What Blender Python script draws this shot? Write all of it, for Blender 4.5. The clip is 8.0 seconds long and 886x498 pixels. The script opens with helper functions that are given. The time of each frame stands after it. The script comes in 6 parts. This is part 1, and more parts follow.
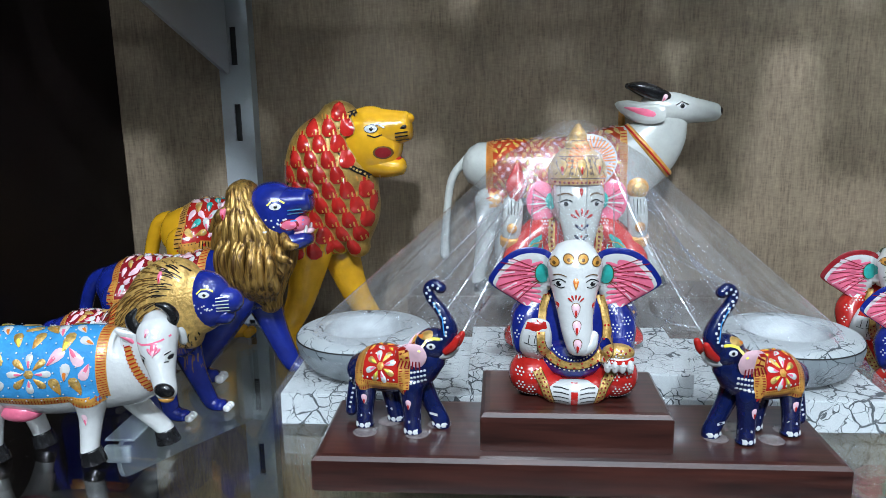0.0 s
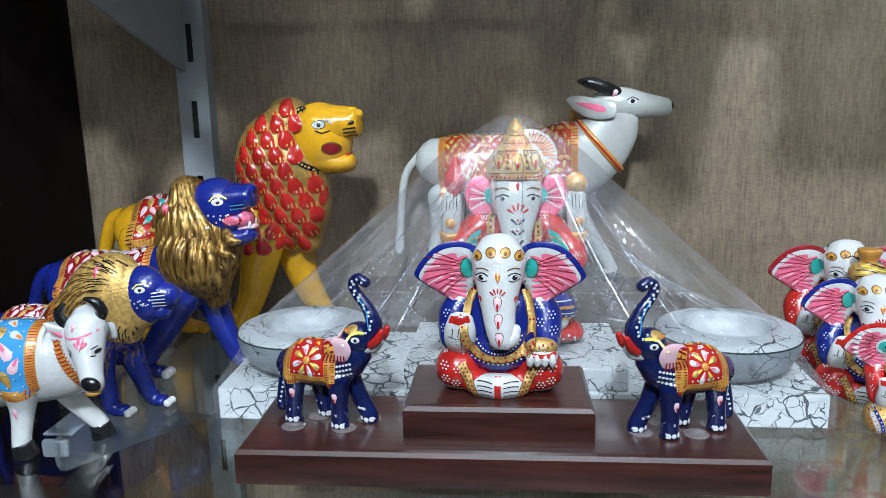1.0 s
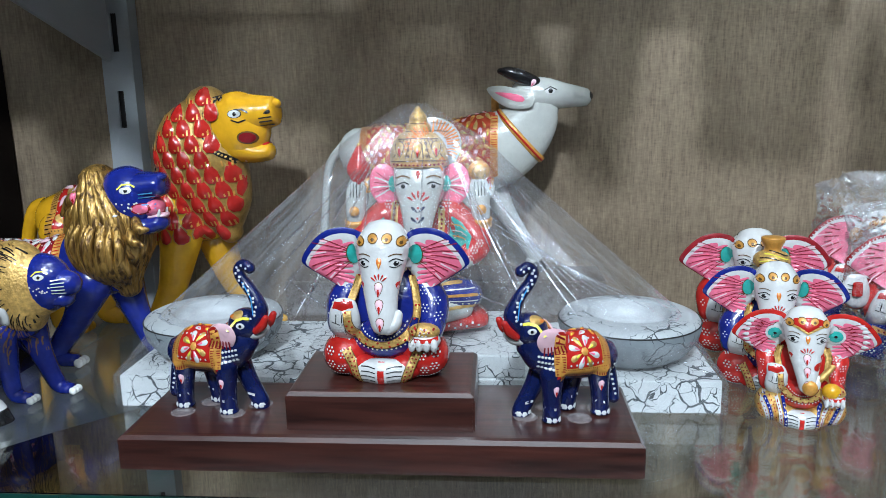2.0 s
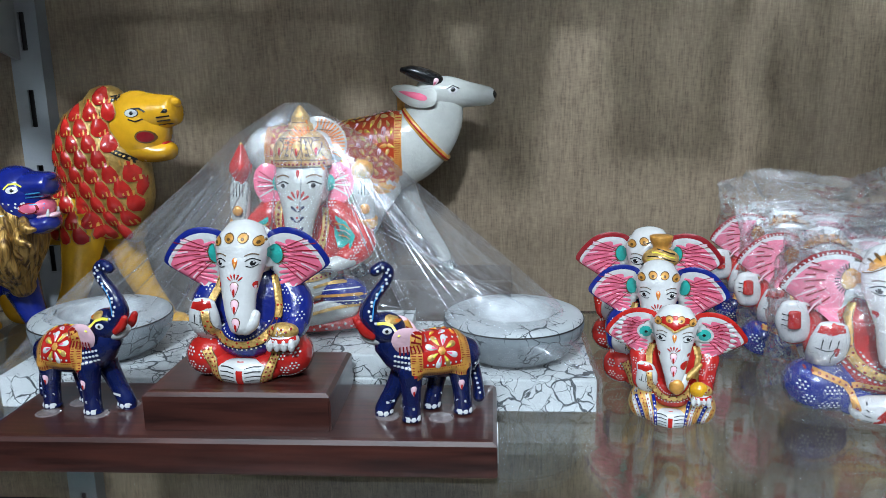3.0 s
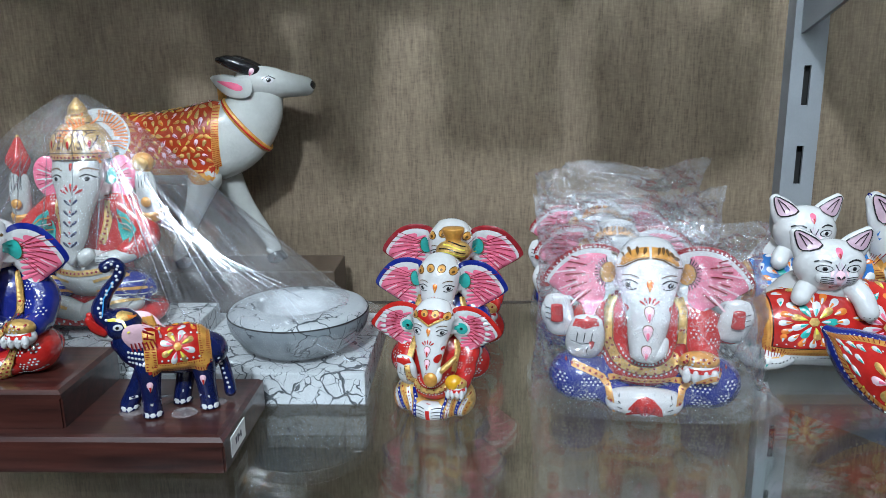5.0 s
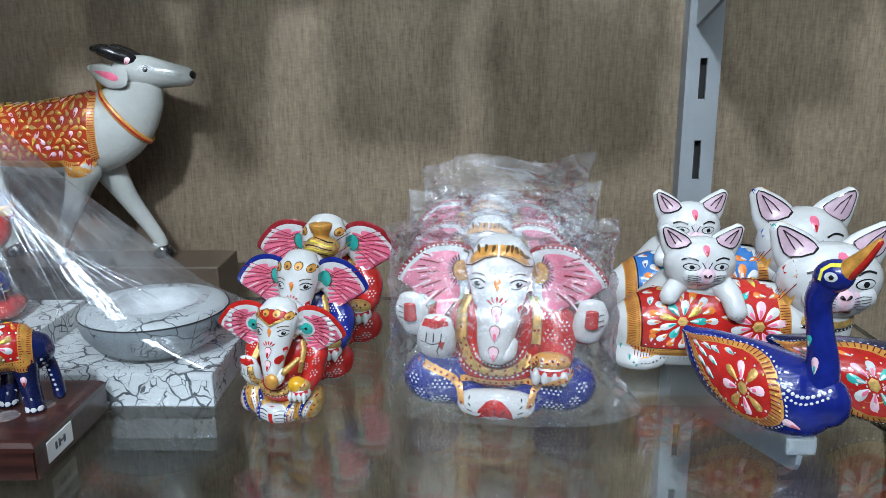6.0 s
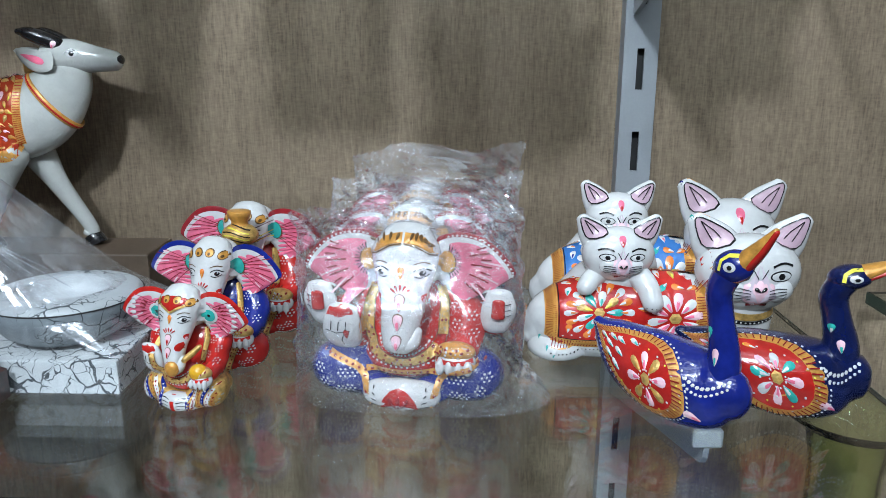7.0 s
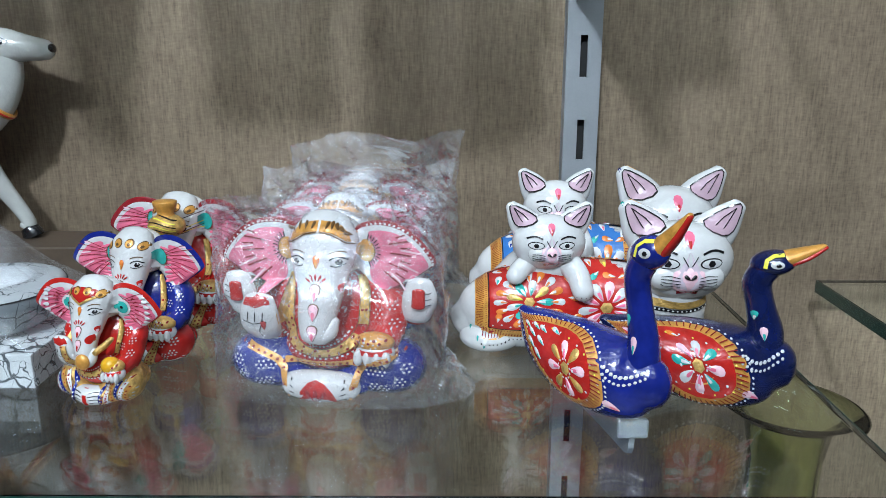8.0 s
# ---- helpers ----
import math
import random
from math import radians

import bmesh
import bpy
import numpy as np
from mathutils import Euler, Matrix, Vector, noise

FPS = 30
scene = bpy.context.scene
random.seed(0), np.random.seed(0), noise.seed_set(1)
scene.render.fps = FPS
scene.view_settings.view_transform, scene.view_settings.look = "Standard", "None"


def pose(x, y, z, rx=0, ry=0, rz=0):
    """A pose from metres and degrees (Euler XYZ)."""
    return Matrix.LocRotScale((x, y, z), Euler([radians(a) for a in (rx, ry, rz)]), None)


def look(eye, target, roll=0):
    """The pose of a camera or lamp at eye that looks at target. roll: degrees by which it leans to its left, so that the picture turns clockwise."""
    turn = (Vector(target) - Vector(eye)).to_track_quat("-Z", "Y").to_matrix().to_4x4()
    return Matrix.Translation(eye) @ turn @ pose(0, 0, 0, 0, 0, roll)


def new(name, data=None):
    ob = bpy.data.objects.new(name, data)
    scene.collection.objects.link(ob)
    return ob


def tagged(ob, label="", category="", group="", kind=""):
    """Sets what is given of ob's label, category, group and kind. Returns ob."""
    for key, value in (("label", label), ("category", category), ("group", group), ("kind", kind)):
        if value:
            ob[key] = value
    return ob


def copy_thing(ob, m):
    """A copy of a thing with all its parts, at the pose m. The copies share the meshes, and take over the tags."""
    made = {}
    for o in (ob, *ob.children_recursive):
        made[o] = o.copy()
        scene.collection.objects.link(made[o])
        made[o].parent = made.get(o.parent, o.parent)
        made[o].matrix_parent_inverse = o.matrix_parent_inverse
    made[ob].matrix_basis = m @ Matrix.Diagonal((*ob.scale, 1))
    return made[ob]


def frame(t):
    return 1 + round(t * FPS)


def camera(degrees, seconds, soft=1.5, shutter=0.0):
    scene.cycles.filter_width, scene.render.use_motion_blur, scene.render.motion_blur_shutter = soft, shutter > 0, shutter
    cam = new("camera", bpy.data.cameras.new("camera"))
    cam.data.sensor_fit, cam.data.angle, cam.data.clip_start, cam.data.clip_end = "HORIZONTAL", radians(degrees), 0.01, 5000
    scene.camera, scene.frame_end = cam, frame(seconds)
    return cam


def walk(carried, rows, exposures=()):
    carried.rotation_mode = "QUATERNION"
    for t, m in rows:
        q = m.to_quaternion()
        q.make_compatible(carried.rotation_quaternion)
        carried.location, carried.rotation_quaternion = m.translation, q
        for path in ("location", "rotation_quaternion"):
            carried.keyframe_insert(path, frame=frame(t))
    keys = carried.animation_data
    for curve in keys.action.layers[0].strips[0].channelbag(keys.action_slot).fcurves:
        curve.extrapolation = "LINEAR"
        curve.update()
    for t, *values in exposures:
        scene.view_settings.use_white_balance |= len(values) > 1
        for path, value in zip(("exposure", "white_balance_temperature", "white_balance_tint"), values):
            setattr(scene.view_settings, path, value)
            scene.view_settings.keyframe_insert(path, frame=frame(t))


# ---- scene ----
cam = camera(60.0, 8.0, soft=0.6)
PATH = [
    (0, (0.0283, 0.0075, 0.1583), (-0.1190, 1.9583, -0.2573), -0.91),
    (0.5, (0.0440, 0.0094, 0.1595), (-0.1083, 1.9603, -0.2539), -0.96),
    (1, (0.0614, 0.0093, 0.1557), (-0.1012, 1.9586, -0.2613), -1.09),
    (2.5, (0.1320, 0.0118, 0.1510), (0.0001, 1.9605, -0.2794), -0.99),
    (3, (0.1596, 0.0141, 0.1506), (0.0325, 1.9629, -0.2809), -1.03),
    (3.5, (0.1834, 0.0142, 0.1540), (0.0565, 1.9566, -0.3054), -1.02),
    (4, (0.2059, 0.0176, 0.1522), (0.0900, 1.9575, -0.3204), -0.89),
    (4.2, (0.2151, 0.0163, 0.1525), (0.1111, 1.9546, -0.3291), -0.83),
    (5.5, (0.2862, 0.0250, 0.1548), (0.2300, 1.9672, -0.3195), -0.68),
    (6, (0.3165, 0.0325, 0.1531), (0.2759, 1.9694, -0.3439), -0.41),
    (6.5, (0.3339, 0.0347, 0.1538), (0.2920, 1.9706, -0.3467), -0.09),
    (7, (0.3542, 0.0365, 0.1492), (0.3257, 1.9701, -0.3613), 0.22),
    (7.5, (0.3708, 0.0404, 0.1463), (0.3492, 1.9735, -0.3661), 0.28),
    (8, (0.3852, 0.0427, 0.1443), (0.3719, 1.9738, -0.3759), -0.04),
]
walk(cam, [(t, look(eye, target, roll)) for t, eye, target, roll in PATH], exposures=[(0, 0.12), (1, 0.13), (3, 0.0), (5.5, -0.05), (8, -0.02)])

# ---- world, lamps, exposure ----
world = bpy.data.worlds.new("world")
world.use_nodes = True
world.node_tree.nodes["Background"].inputs[0].default_value = (0.9, 0.95, 1.0, 1)
world.node_tree.nodes["Background"].inputs[1].default_value = 0.05
scene.world = world


def spot_panel(x, y, z, size, watts, tint, aim):
    lamp = bpy.data.lights.new("ceiling_lamp", "AREA")
    lamp.shape, lamp.size, lamp.energy, lamp.color = "DISK", size, watts, tint
    ob = new("ceiling_lamp", lamp)
    ob.matrix_world = look((x, y, z), aim)
    return ob


COOL = (0.74, 0.872, 1.0)
spot_panel(0.06, -0.95, 1.20, 0.13, 31.0, COOL, (0.15, 0.36, 0.0))
spot_panel(0.75, -0.80, 1.20, 0.10, 5.0, COOL, (0.42, 0.36, 0.0))
# fill added to brighten the left end, not a known lamp
spot_panel(-0.28, -0.85, 1.20, 0.10, 6.0, COOL, (-0.10, 0.34, 0.0))
spot_panel(0.28, 0.02, 1.22, 0.06, 4.0, COOL, (0.25, 0.36, 0.0))
# added tube, set where the film mirrors it as sheen; weak front fill
tube = spot_panel(0.25, -1.9, 1.25, 0.10, 3.0, COOL, (0.25, 0.35, 0.0))
tube.data.shape, tube.data.size, tube.data.size_y = "RECTANGLE", 2.4, 0.07
# invented strip light overhead, placed to brighten the wooden stand's bevel
row = spot_panel(0.20, -0.32, 1.38, 0.10, 3.2, COOL, (0.20, -0.10, 0.0))
row.data.shape, row.data.size, row.data.size_y = "RECTANGLE", 1.8, 0.14


# ---- materials ----
def mat(name, col, rough=0.4, metal=0.0, coat=0.0, var=0.18, vs=90, bump=0.08, bs=700, col2=None, spec=0.5):
    """A surface with colour that varies at two scales, uneven gloss and fine relief."""
    m = bpy.data.materials.new(name)
    m.use_nodes = True
    nt = m.node_tree
    p = nt.nodes["Principled BSDF"]
    tc = nt.nodes.new("ShaderNodeTexCoord")
    n1, n2 = nt.nodes.new("ShaderNodeTexNoise"), nt.nodes.new("ShaderNodeTexNoise")
    n1.inputs["Scale"].default_value, n2.inputs["Scale"].default_value = vs, bs
    n1.inputs["Detail"].default_value, n2.inputs["Detail"].default_value = 4, 3
    for n in (n1, n2):
        nt.links.new(tc.outputs["Object"], n.inputs["Vector"])
    mix = nt.nodes.new("ShaderNodeMix")
    mix.data_type = "RGBA"
    mix.inputs[6].default_value = (*(col2 or [c * (1 - var) for c in col]), 1)
    mix.inputs[7].default_value = (*[min(1, c * (1 + var * 0.4)) for c in col], 1)
    add = nt.nodes.new("ShaderNodeMath")
    add.operation = "MULTIPLY_ADD"
    add.inputs[1].default_value, add.inputs[2].default_value = 0.35, 0.0
    nt.links.new(n2.outputs[0], add.inputs[0])
    sm = nt.nodes.new("ShaderNodeMath")
    sm.operation = "ADD"
    nt.links.new(n1.outputs[0], sm.inputs[0])
    nt.links.new(add.outputs[0], sm.inputs[1])
    rng = nt.nodes.new("ShaderNodeMapRange")
    rng.inputs[1].default_value, rng.inputs[2].default_value = 0.42, 0.92
    nt.links.new(sm.outputs[0], rng.inputs[0])
    nt.links.new(rng.outputs[0], mix.inputs[0])
    nt.links.new(mix.outputs[2], p.inputs["Base Color"])
    rr = nt.nodes.new("ShaderNodeMapRange")
    rr.inputs[3].default_value, rr.inputs[4].default_value = rough * 0.75, min(1, rough * 1.35)
    nt.links.new(n1.outputs[0], rr.inputs[0])
    nt.links.new(rr.outputs[0], p.inputs["Roughness"])
    p.inputs["Metallic"].default_value = metal
    p.inputs["Coat Weight"].default_value = coat
    p.inputs["Coat Roughness"].default_value = 0.06
    p.inputs["Specular IOR Level"].default_value = spec
    b = nt.nodes.new("ShaderNodeBump")
    b.inputs["Strength"].default_value, b.inputs["Distance"].default_value = bump, 0.0006
    nt.links.new(n2.outputs[0], b.inputs["Height"])
    nt.links.new(b.outputs[0], p.inputs["Normal"])
    return m


def enamel(name, col, rough=0.2, **more):
    return mat(name, col, rough, coat=0.7, **{"vs": 130, "bs": 380, "bump": 0.42, **more})


WHITE = enamel("white_enamel", (0.58, 0.58, 0.57), var=0.10)
CREAM = enamel("cream_enamel", (0.44, 0.45, 0.42), var=0.10)
BLUE = enamel("ultramarine_enamel", (0.008, 0.018, 0.185), var=0.35)
NAVY = enamel("navy_enamel", (0.005, 0.011, 0.066), var=0.4)
RED = enamel("red_enamel", (0.46, 0.018, 0.014), var=0.3)
MAROON = enamel("maroon_enamel", (0.25, 0.012, 0.018), var=0.3)
PINK = enamel("pink_enamel", (0.80, 0.16, 0.26), var=0.25)
ROSE = enamel("rose_enamel", (0.78, 0.20, 0.30), var=0.35, vs=60)
PALE = enamel("pale_pink_enamel", (0.82, 0.52, 0.58), var=0.15)
ORANGE = enamel("orange_enamel", (0.72, 0.20, 0.035), var=0.25)
YELLOW = enamel("yellow_enamel", (0.61, 0.31, 0.012), var=0.15)
LEMON = enamel("lemon_enamel", (0.78, 0.70, 0.08))
SKY = enamel("sky_blue_enamel", (0.05, 0.29, 0.60), var=0.2)
COBALT = enamel("cobalt_enamel", (0.03, 0.15, 0.42), var=0.25)
TEAL = enamel("turquoise_enamel", (0.03, 0.38, 0.33), var=0.25)
GREEN = enamel("green_enamel", (0.012, 0.13, 0.055), var=0.3)
MAUVE = enamel("mauve_enamel", (0.52, 0.36, 0.42), var=0.15)
MANE_GOLD = mat("dull_gold_paint", (0.40, 0.235, 0.055), 0.36, metal=0.35, coat=0.4, var=0.4, vs=300, bump=0.5, bs=800)
MAUVE_PALE = enamel("pale_mauve_enamel", (0.60, 0.50, 0.56), var=0.12)
BLACK = enamel("black_enamel", (0.008, 0.008, 0.009), rough=0.25)
GOLD = mat("gold_paint", (0.62, 0.38, 0.11), 0.42, metal=0.45, coat=0.3, var=0.5, vs=420, bump=0.7, bs=900)
UMBER = mat("umber_paint", (0.13, 0.06, 0.012), 0.4, metal=0.2, coat=0.3, var=0.4, vs=300)
OCHRE = mat("ochre_paint", (0.62, 0.29, 0.055), 0.35, metal=0.2, coat=0.3, var=0.35, vs=300, bump=0.3, bs=900)
STEEL = mat("grey_powder_coat", (0.225, 0.24, 0.255), 0.42, metal=0.0, var=0.12, vs=25, bump=0.05, bs=900)
# black that stands for shade in the slots; also colours rim cracks, foot pads
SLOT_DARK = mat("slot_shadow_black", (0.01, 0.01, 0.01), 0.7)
PANEL = mat("dark_walnut_laminate", (0.006, 0.0035, 0.003), 0.6, var=0.4, vs=14, bs=200, spec=0.12)
BROWN = mat("brown_stained_wood", (0.085, 0.058, 0.038), 0.5, var=0.4, vs=30, bs=300)
PLASTER = mat("shop_plaster", (0.24, 0.23, 0.22), 0.8, var=0.15, vs=3, bs=60)
CEIL = mat("shop_ceiling_paint", (0.35, 0.35, 0.35), 0.8, var=0.08, vs=3, bs=60)
FLOORING = mat("shop_floor_stone", (0.25, 0.24, 0.22), 0.3, var=0.2, vs=4, bs=80)
PAPER = mat("white_sticker_paper", (0.82, 0.82, 0.80), 0.6, var=0.05)
INK = mat("grey_ink", (0.12, 0.12, 0.14), 0.6)


def link(nt, *pairs):
    for a, b in pairs:
        nt.links.new(a, b)


def fabric():
    """Woven linen wallcovering: vertical and horizontal threads of uneven weight."""
    m = bpy.data.materials.new("linen_wallcovering")
    m.use_nodes = True
    nt = m.node_tree
    p = nt.nodes["Principled BSDF"]
    tc = nt.nodes.new("ShaderNodeTexCoord")
    outs = []
    for s in ((1000, 1, 110), (260, 1, 950), (240, 1, 10), (9, 1, 9)):
        mp = nt.nodes.new("ShaderNodeMapping")
        mp.inputs["Scale"].default_value = s
        n = nt.nodes.new("ShaderNodeTexNoise")
        n.inputs["Scale"].default_value, n.inputs["Detail"].default_value = 1.0, 2
        link(nt, (tc.outputs["Object"], mp.inputs[0]), (mp.outputs[0], n.inputs["Vector"]))
        outs.append(n.outputs[0])
    w = nt.nodes.new("ShaderNodeMix")
    w.data_type = "FLOAT"
    w.inputs[0].default_value = 0.36
    link(nt, (outs[0], w.inputs[2]), (outs[1], w.inputs[3]))
    w2 = nt.nodes.new("ShaderNodeMix")
    w2.data_type = "FLOAT"
    w2.inputs[0].default_value = 0.12
    link(nt, (w.outputs[0], w2.inputs[2]), (outs[2], w2.inputs[3]))
    ramp = nt.nodes.new("ShaderNodeValToRGB")
    e = ramp.color_ramp.elements
    e[0].position, e[0].color = 0.30, (0.102, 0.072, 0.045, 1)
    e[1].position, e[1].color = 0.70, (0.243, 0.181, 0.118, 1)
    link(nt, (w2.outputs[0], ramp.inputs[0]), (ramp.outputs[0], p.inputs["Base Color"]))
    p.inputs["Roughness"].default_value = 0.75
    b = nt.nodes.new("ShaderNodeBump")
    b.inputs["Strength"].default_value, b.inputs["Distance"].default_value = 0.35, 0.0005
    link(nt, (w.outputs[0], b.inputs["Height"]), (b.outputs[0], p.inputs["Normal"]))
    return m


def crackle(name, dark, light, cover):
    """Off-white paint with a net of dark cracks over it, at two scales."""
    m = bpy.data.materials.new(name)
    m.use_nodes = True
    nt = m.node_tree
    p = nt.nodes["Principled BSDF"]
    tc = nt.nodes.new("ShaderNodeTexCoord")
    nz = nt.nodes.new("ShaderNodeTexNoise")
    nz.inputs["Scale"].default_value = 90
    mixv = nt.nodes.new("ShaderNodeMix")
    mixv.data_type = "VECTOR"
    mixv.inputs[0].default_value = 0.010
    link(nt, (tc.outputs["Object"], nz.inputs["Vector"]), (tc.outputs["Object"], mixv.inputs[4]), (nz.outputs[1], mixv.inputs[5]))
    lines = []
    for scale, wide in ((78, 0.025), (150, 0.018)):
        v = nt.nodes.new("ShaderNodeTexVoronoi")
        v.feature = "DISTANCE_TO_EDGE"
        v.inputs["Scale"].default_value = scale
        n = nt.nodes.new("ShaderNodeTexNoise")
        n.inputs["Scale"].default_value = scale * 0.6
        wd = nt.nodes.new("ShaderNodeMapRange")
        wd.inputs[1].default_value, wd.inputs[2].default_value = cover, cover + 0.28
        wd.inputs[3].default_value, wd.inputs[4].default_value = 0.0, wide * 2.2
        lt = nt.nodes.new("ShaderNodeMath")
        lt.operation = "LESS_THAN"
        link(nt, (mixv.outputs[1], v.inputs["Vector"]), (tc.outputs["Object"], n.inputs["Vector"]), (n.outputs[0], wd.inputs[0]), (v.outputs[0], lt.inputs[0]), (wd.outputs[0], lt.inputs[1]))
        lines.append(lt)
    mx = nt.nodes.new("ShaderNodeMath")
    mx.operation = "MAXIMUM"
    link(nt, (lines[0].outputs[0], mx.inputs[0]), (lines[1].outputs[0], mx.inputs[1]))
    base = nt.nodes.new("ShaderNodeMix")
    base.data_type = "RGBA"
    base.inputs[6].default_value, base.inputs[7].default_value = (*dark, 1), (*light, 1)
    col = nt.nodes.new("ShaderNodeMix")
    col.data_type = "RGBA"
    col.inputs[7].default_value = (0.035, 0.045, 0.05, 1)
    link(nt, (nz.outputs[0], base.inputs[0]), (base.outputs[2], col.inputs[6]), (mx.outputs[0], col.inputs[0]), (col.outputs[2], p.inputs["Base Color"]))
    p.inputs["Roughness"].default_value = 0.5
    b = nt.nodes.new("ShaderNodeBump")
    b.inputs["Strength"].default_value, b.inputs["Distance"].default_value, b.invert = 0.5, 0.0005, True
    link(nt, (mx.outputs[0], b.inputs["Height"]), (b.outputs[0], p.inputs["Normal"]))
    return m


def mahogany():
    m = bpy.data.materials.new("dark_mahogany_varnish")
    m.use_nodes = True
    nt = m.node_tree
    p = nt.nodes["Principled BSDF"]
    tc = nt.nodes.new("ShaderNodeTexCoord")
    mp = nt.nodes.new("ShaderNodeMapping")
    mp.inputs["Scale"].default_value = (12, 160, 160)
    n = nt.nodes.new("ShaderNodeTexNoise")
    n.inputs["Scale"].default_value, n.inputs["Detail"].default_value = 2.0, 5
    ramp = nt.nodes.new("ShaderNodeValToRGB")
    e = ramp.color_ramp.elements
    e[0].position, e[0].color = 0.3, (0.017, 0.005, 0.004, 1)
    e[1].position, e[1].color = 0.72, (0.062, 0.017, 0.012, 1)
    link(nt, (tc.outputs["Object"], mp.inputs[0]), (mp.outputs[0], n.inputs["Vector"]), (n.outputs[0], ramp.inputs[0]), (ramp.outputs[0], p.inputs["Base Color"]))
    p.inputs["Roughness"].default_value = 0.36
    p.inputs["Coat Weight"].default_value, p.inputs["Coat Roughness"].default_value = 0.6, 0.13
    b = nt.nodes.new("ShaderNodeBump")
    b.inputs["Strength"].default_value, b.inputs["Distance"].default_value = 0.08, 0.0004
    link(nt, (n.outputs[0], b.inputs["Height"]), (b.outputs[0], p.inputs["Normal"]))
    return m


def clear_glass(name, tint, rough=0.0):
    m = bpy.data.materials.new(name)
    m.use_nodes = True
    nt = m.node_tree
    p = nt.nodes["Principled BSDF"]
    p.inputs["Base Color"].default_value = (*tint, 1)
    p.inputs["Transmission Weight"].default_value = 1
    p.inputs["IOR"].default_value = 1.5
    tc = nt.nodes.new("ShaderNodeTexCoord")
    n = nt.nodes.new("ShaderNodeTexNoise")
    n.inputs["Scale"].default_value, n.inputs["Detail"].default_value = 30, 4
    r = nt.nodes.new("ShaderNodeMapRange")
    r.inputs[1].default_value, r.inputs[2].default_value, r.inputs[3].default_value, r.inputs[4].default_value = 0.45, 0.8, rough, rough + 0.05
    link(nt, (tc.outputs["Object"], n.inputs["Vector"]), (n.outputs[0], r.inputs[0]), (r.outputs[0], p.inputs["Roughness"]))
    return m


def film_plastic(name, milk, gloss, crease, fine, relief, white, cap=0.3, drawn=False):
    """Thin clear film: sees through, mirrors at its folds, and carries a little haze."""
    m = bpy.data.materials.new(name)
    m.use_nodes = True
    nt = m.node_tree
    nt.nodes.remove(nt.nodes["Principled BSDF"])
    out = nt.nodes["Material Output"]
    tc = nt.nodes.new("ShaderNodeTexCoord")
    n1, n2 = nt.nodes.new("ShaderNodeTexNoise"), nt.nodes.new("ShaderNodeTexNoise")
    n1.inputs["Scale"].default_value, n1.inputs["Detail"].default_value, n1.inputs["Distortion"].default_value = crease, 5, 1.2
    n2.inputs["Scale"].default_value, n2.inputs["Detail"].default_value = fine, 3
    b = nt.nodes.new("ShaderNodeBump")
    b.inputs["Strength"].default_value, b.inputs["Distance"].default_value = relief, 0.002
    g = nt.nodes.new("ShaderNodeBsdfGlossy")
    g.inputs["Roughness"].default_value = 0.10 if drawn else 0.06
    g.inputs["Color"].default_value = (0.95, 0.97, 1, 1)
    t = nt.nodes.new("ShaderNodeBsdfTransparent")
    t.inputs["Color"].default_value = (0.97, 0.97, 0.98, 1)
    d = nt.nodes.new("ShaderNodeBsdfDiffuse")
    d.inputs["Color"].default_value = (0.85, 0.87, 0.9, 1)
    fr = nt.nodes.new("ShaderNodeFresnel")
    fr.inputs["IOR"].default_value = gloss
    hz = nt.nodes.new("ShaderNodeMapRange")
    hz.inputs[1].default_value, hz.inputs[2].default_value = 0.35, 0.8
    hz.inputs[3].default_value, hz.inputs[4].default_value = milk * 0.3, milk * 1.9
    # lamp glints along the creases, painted in as thin white lines
    cr, ab, lo, sm = (nt.nodes.new("ShaderNodeMath") for _ in range(4))
    cr.operation, ab.operation, lo.operation, sm.operation = "SUBTRACT", "ABSOLUTE", "LESS_THAN", "MULTIPLY_ADD"
    cr.inputs[1].default_value, lo.inputs[1].default_value, sm.inputs[1].default_value = 0.5, 0.006, white
    m1, m2 = nt.nodes.new("ShaderNodeMixShader"), nt.nodes.new("ShaderNodeMixShader")
    top = nt.nodes.new("ShaderNodeMath")
    top.operation = "MINIMUM"
    top.inputs[1].default_value = cap
    at = tc.outputs["Object"]
    if drawn:
        mp = nt.nodes.new("ShaderNodeMapping")
        mp.inputs["Scale"].default_value = (1.0, 5.0, 1.0)
        link(nt, (tc.outputs["UV"], mp.inputs[0]))
        at = mp.outputs[0]
    link(nt, (n1.outputs[0], cr.inputs[0]), (cr.outputs[0], ab.inputs[0]), (ab.outputs[0], lo.inputs[0]), (lo.outputs[0], sm.inputs[0]), (hz.outputs[0], sm.inputs[2]), (sm.outputs[0], m1.inputs[0]))
    link(nt, (at, n1.inputs["Vector"]), (at, n2.inputs["Vector"]), (n1.outputs[0], b.inputs["Height"]),
         (b.outputs[0], g.inputs["Normal"]), (b.outputs[0], fr.inputs["Normal"]), (n2.outputs[0], hz.inputs[0]),
         (t.outputs[0], m1.inputs[1]), (d.outputs[0], m1.inputs[2]), (fr.outputs[0], top.inputs[0]), (top.outputs[0], m2.inputs[0]), (m1.outputs[0], m2.inputs[1]),
         (g.outputs[0], m2.inputs[2]), (m2.outputs[0], out.inputs["Surface"]))
    return m


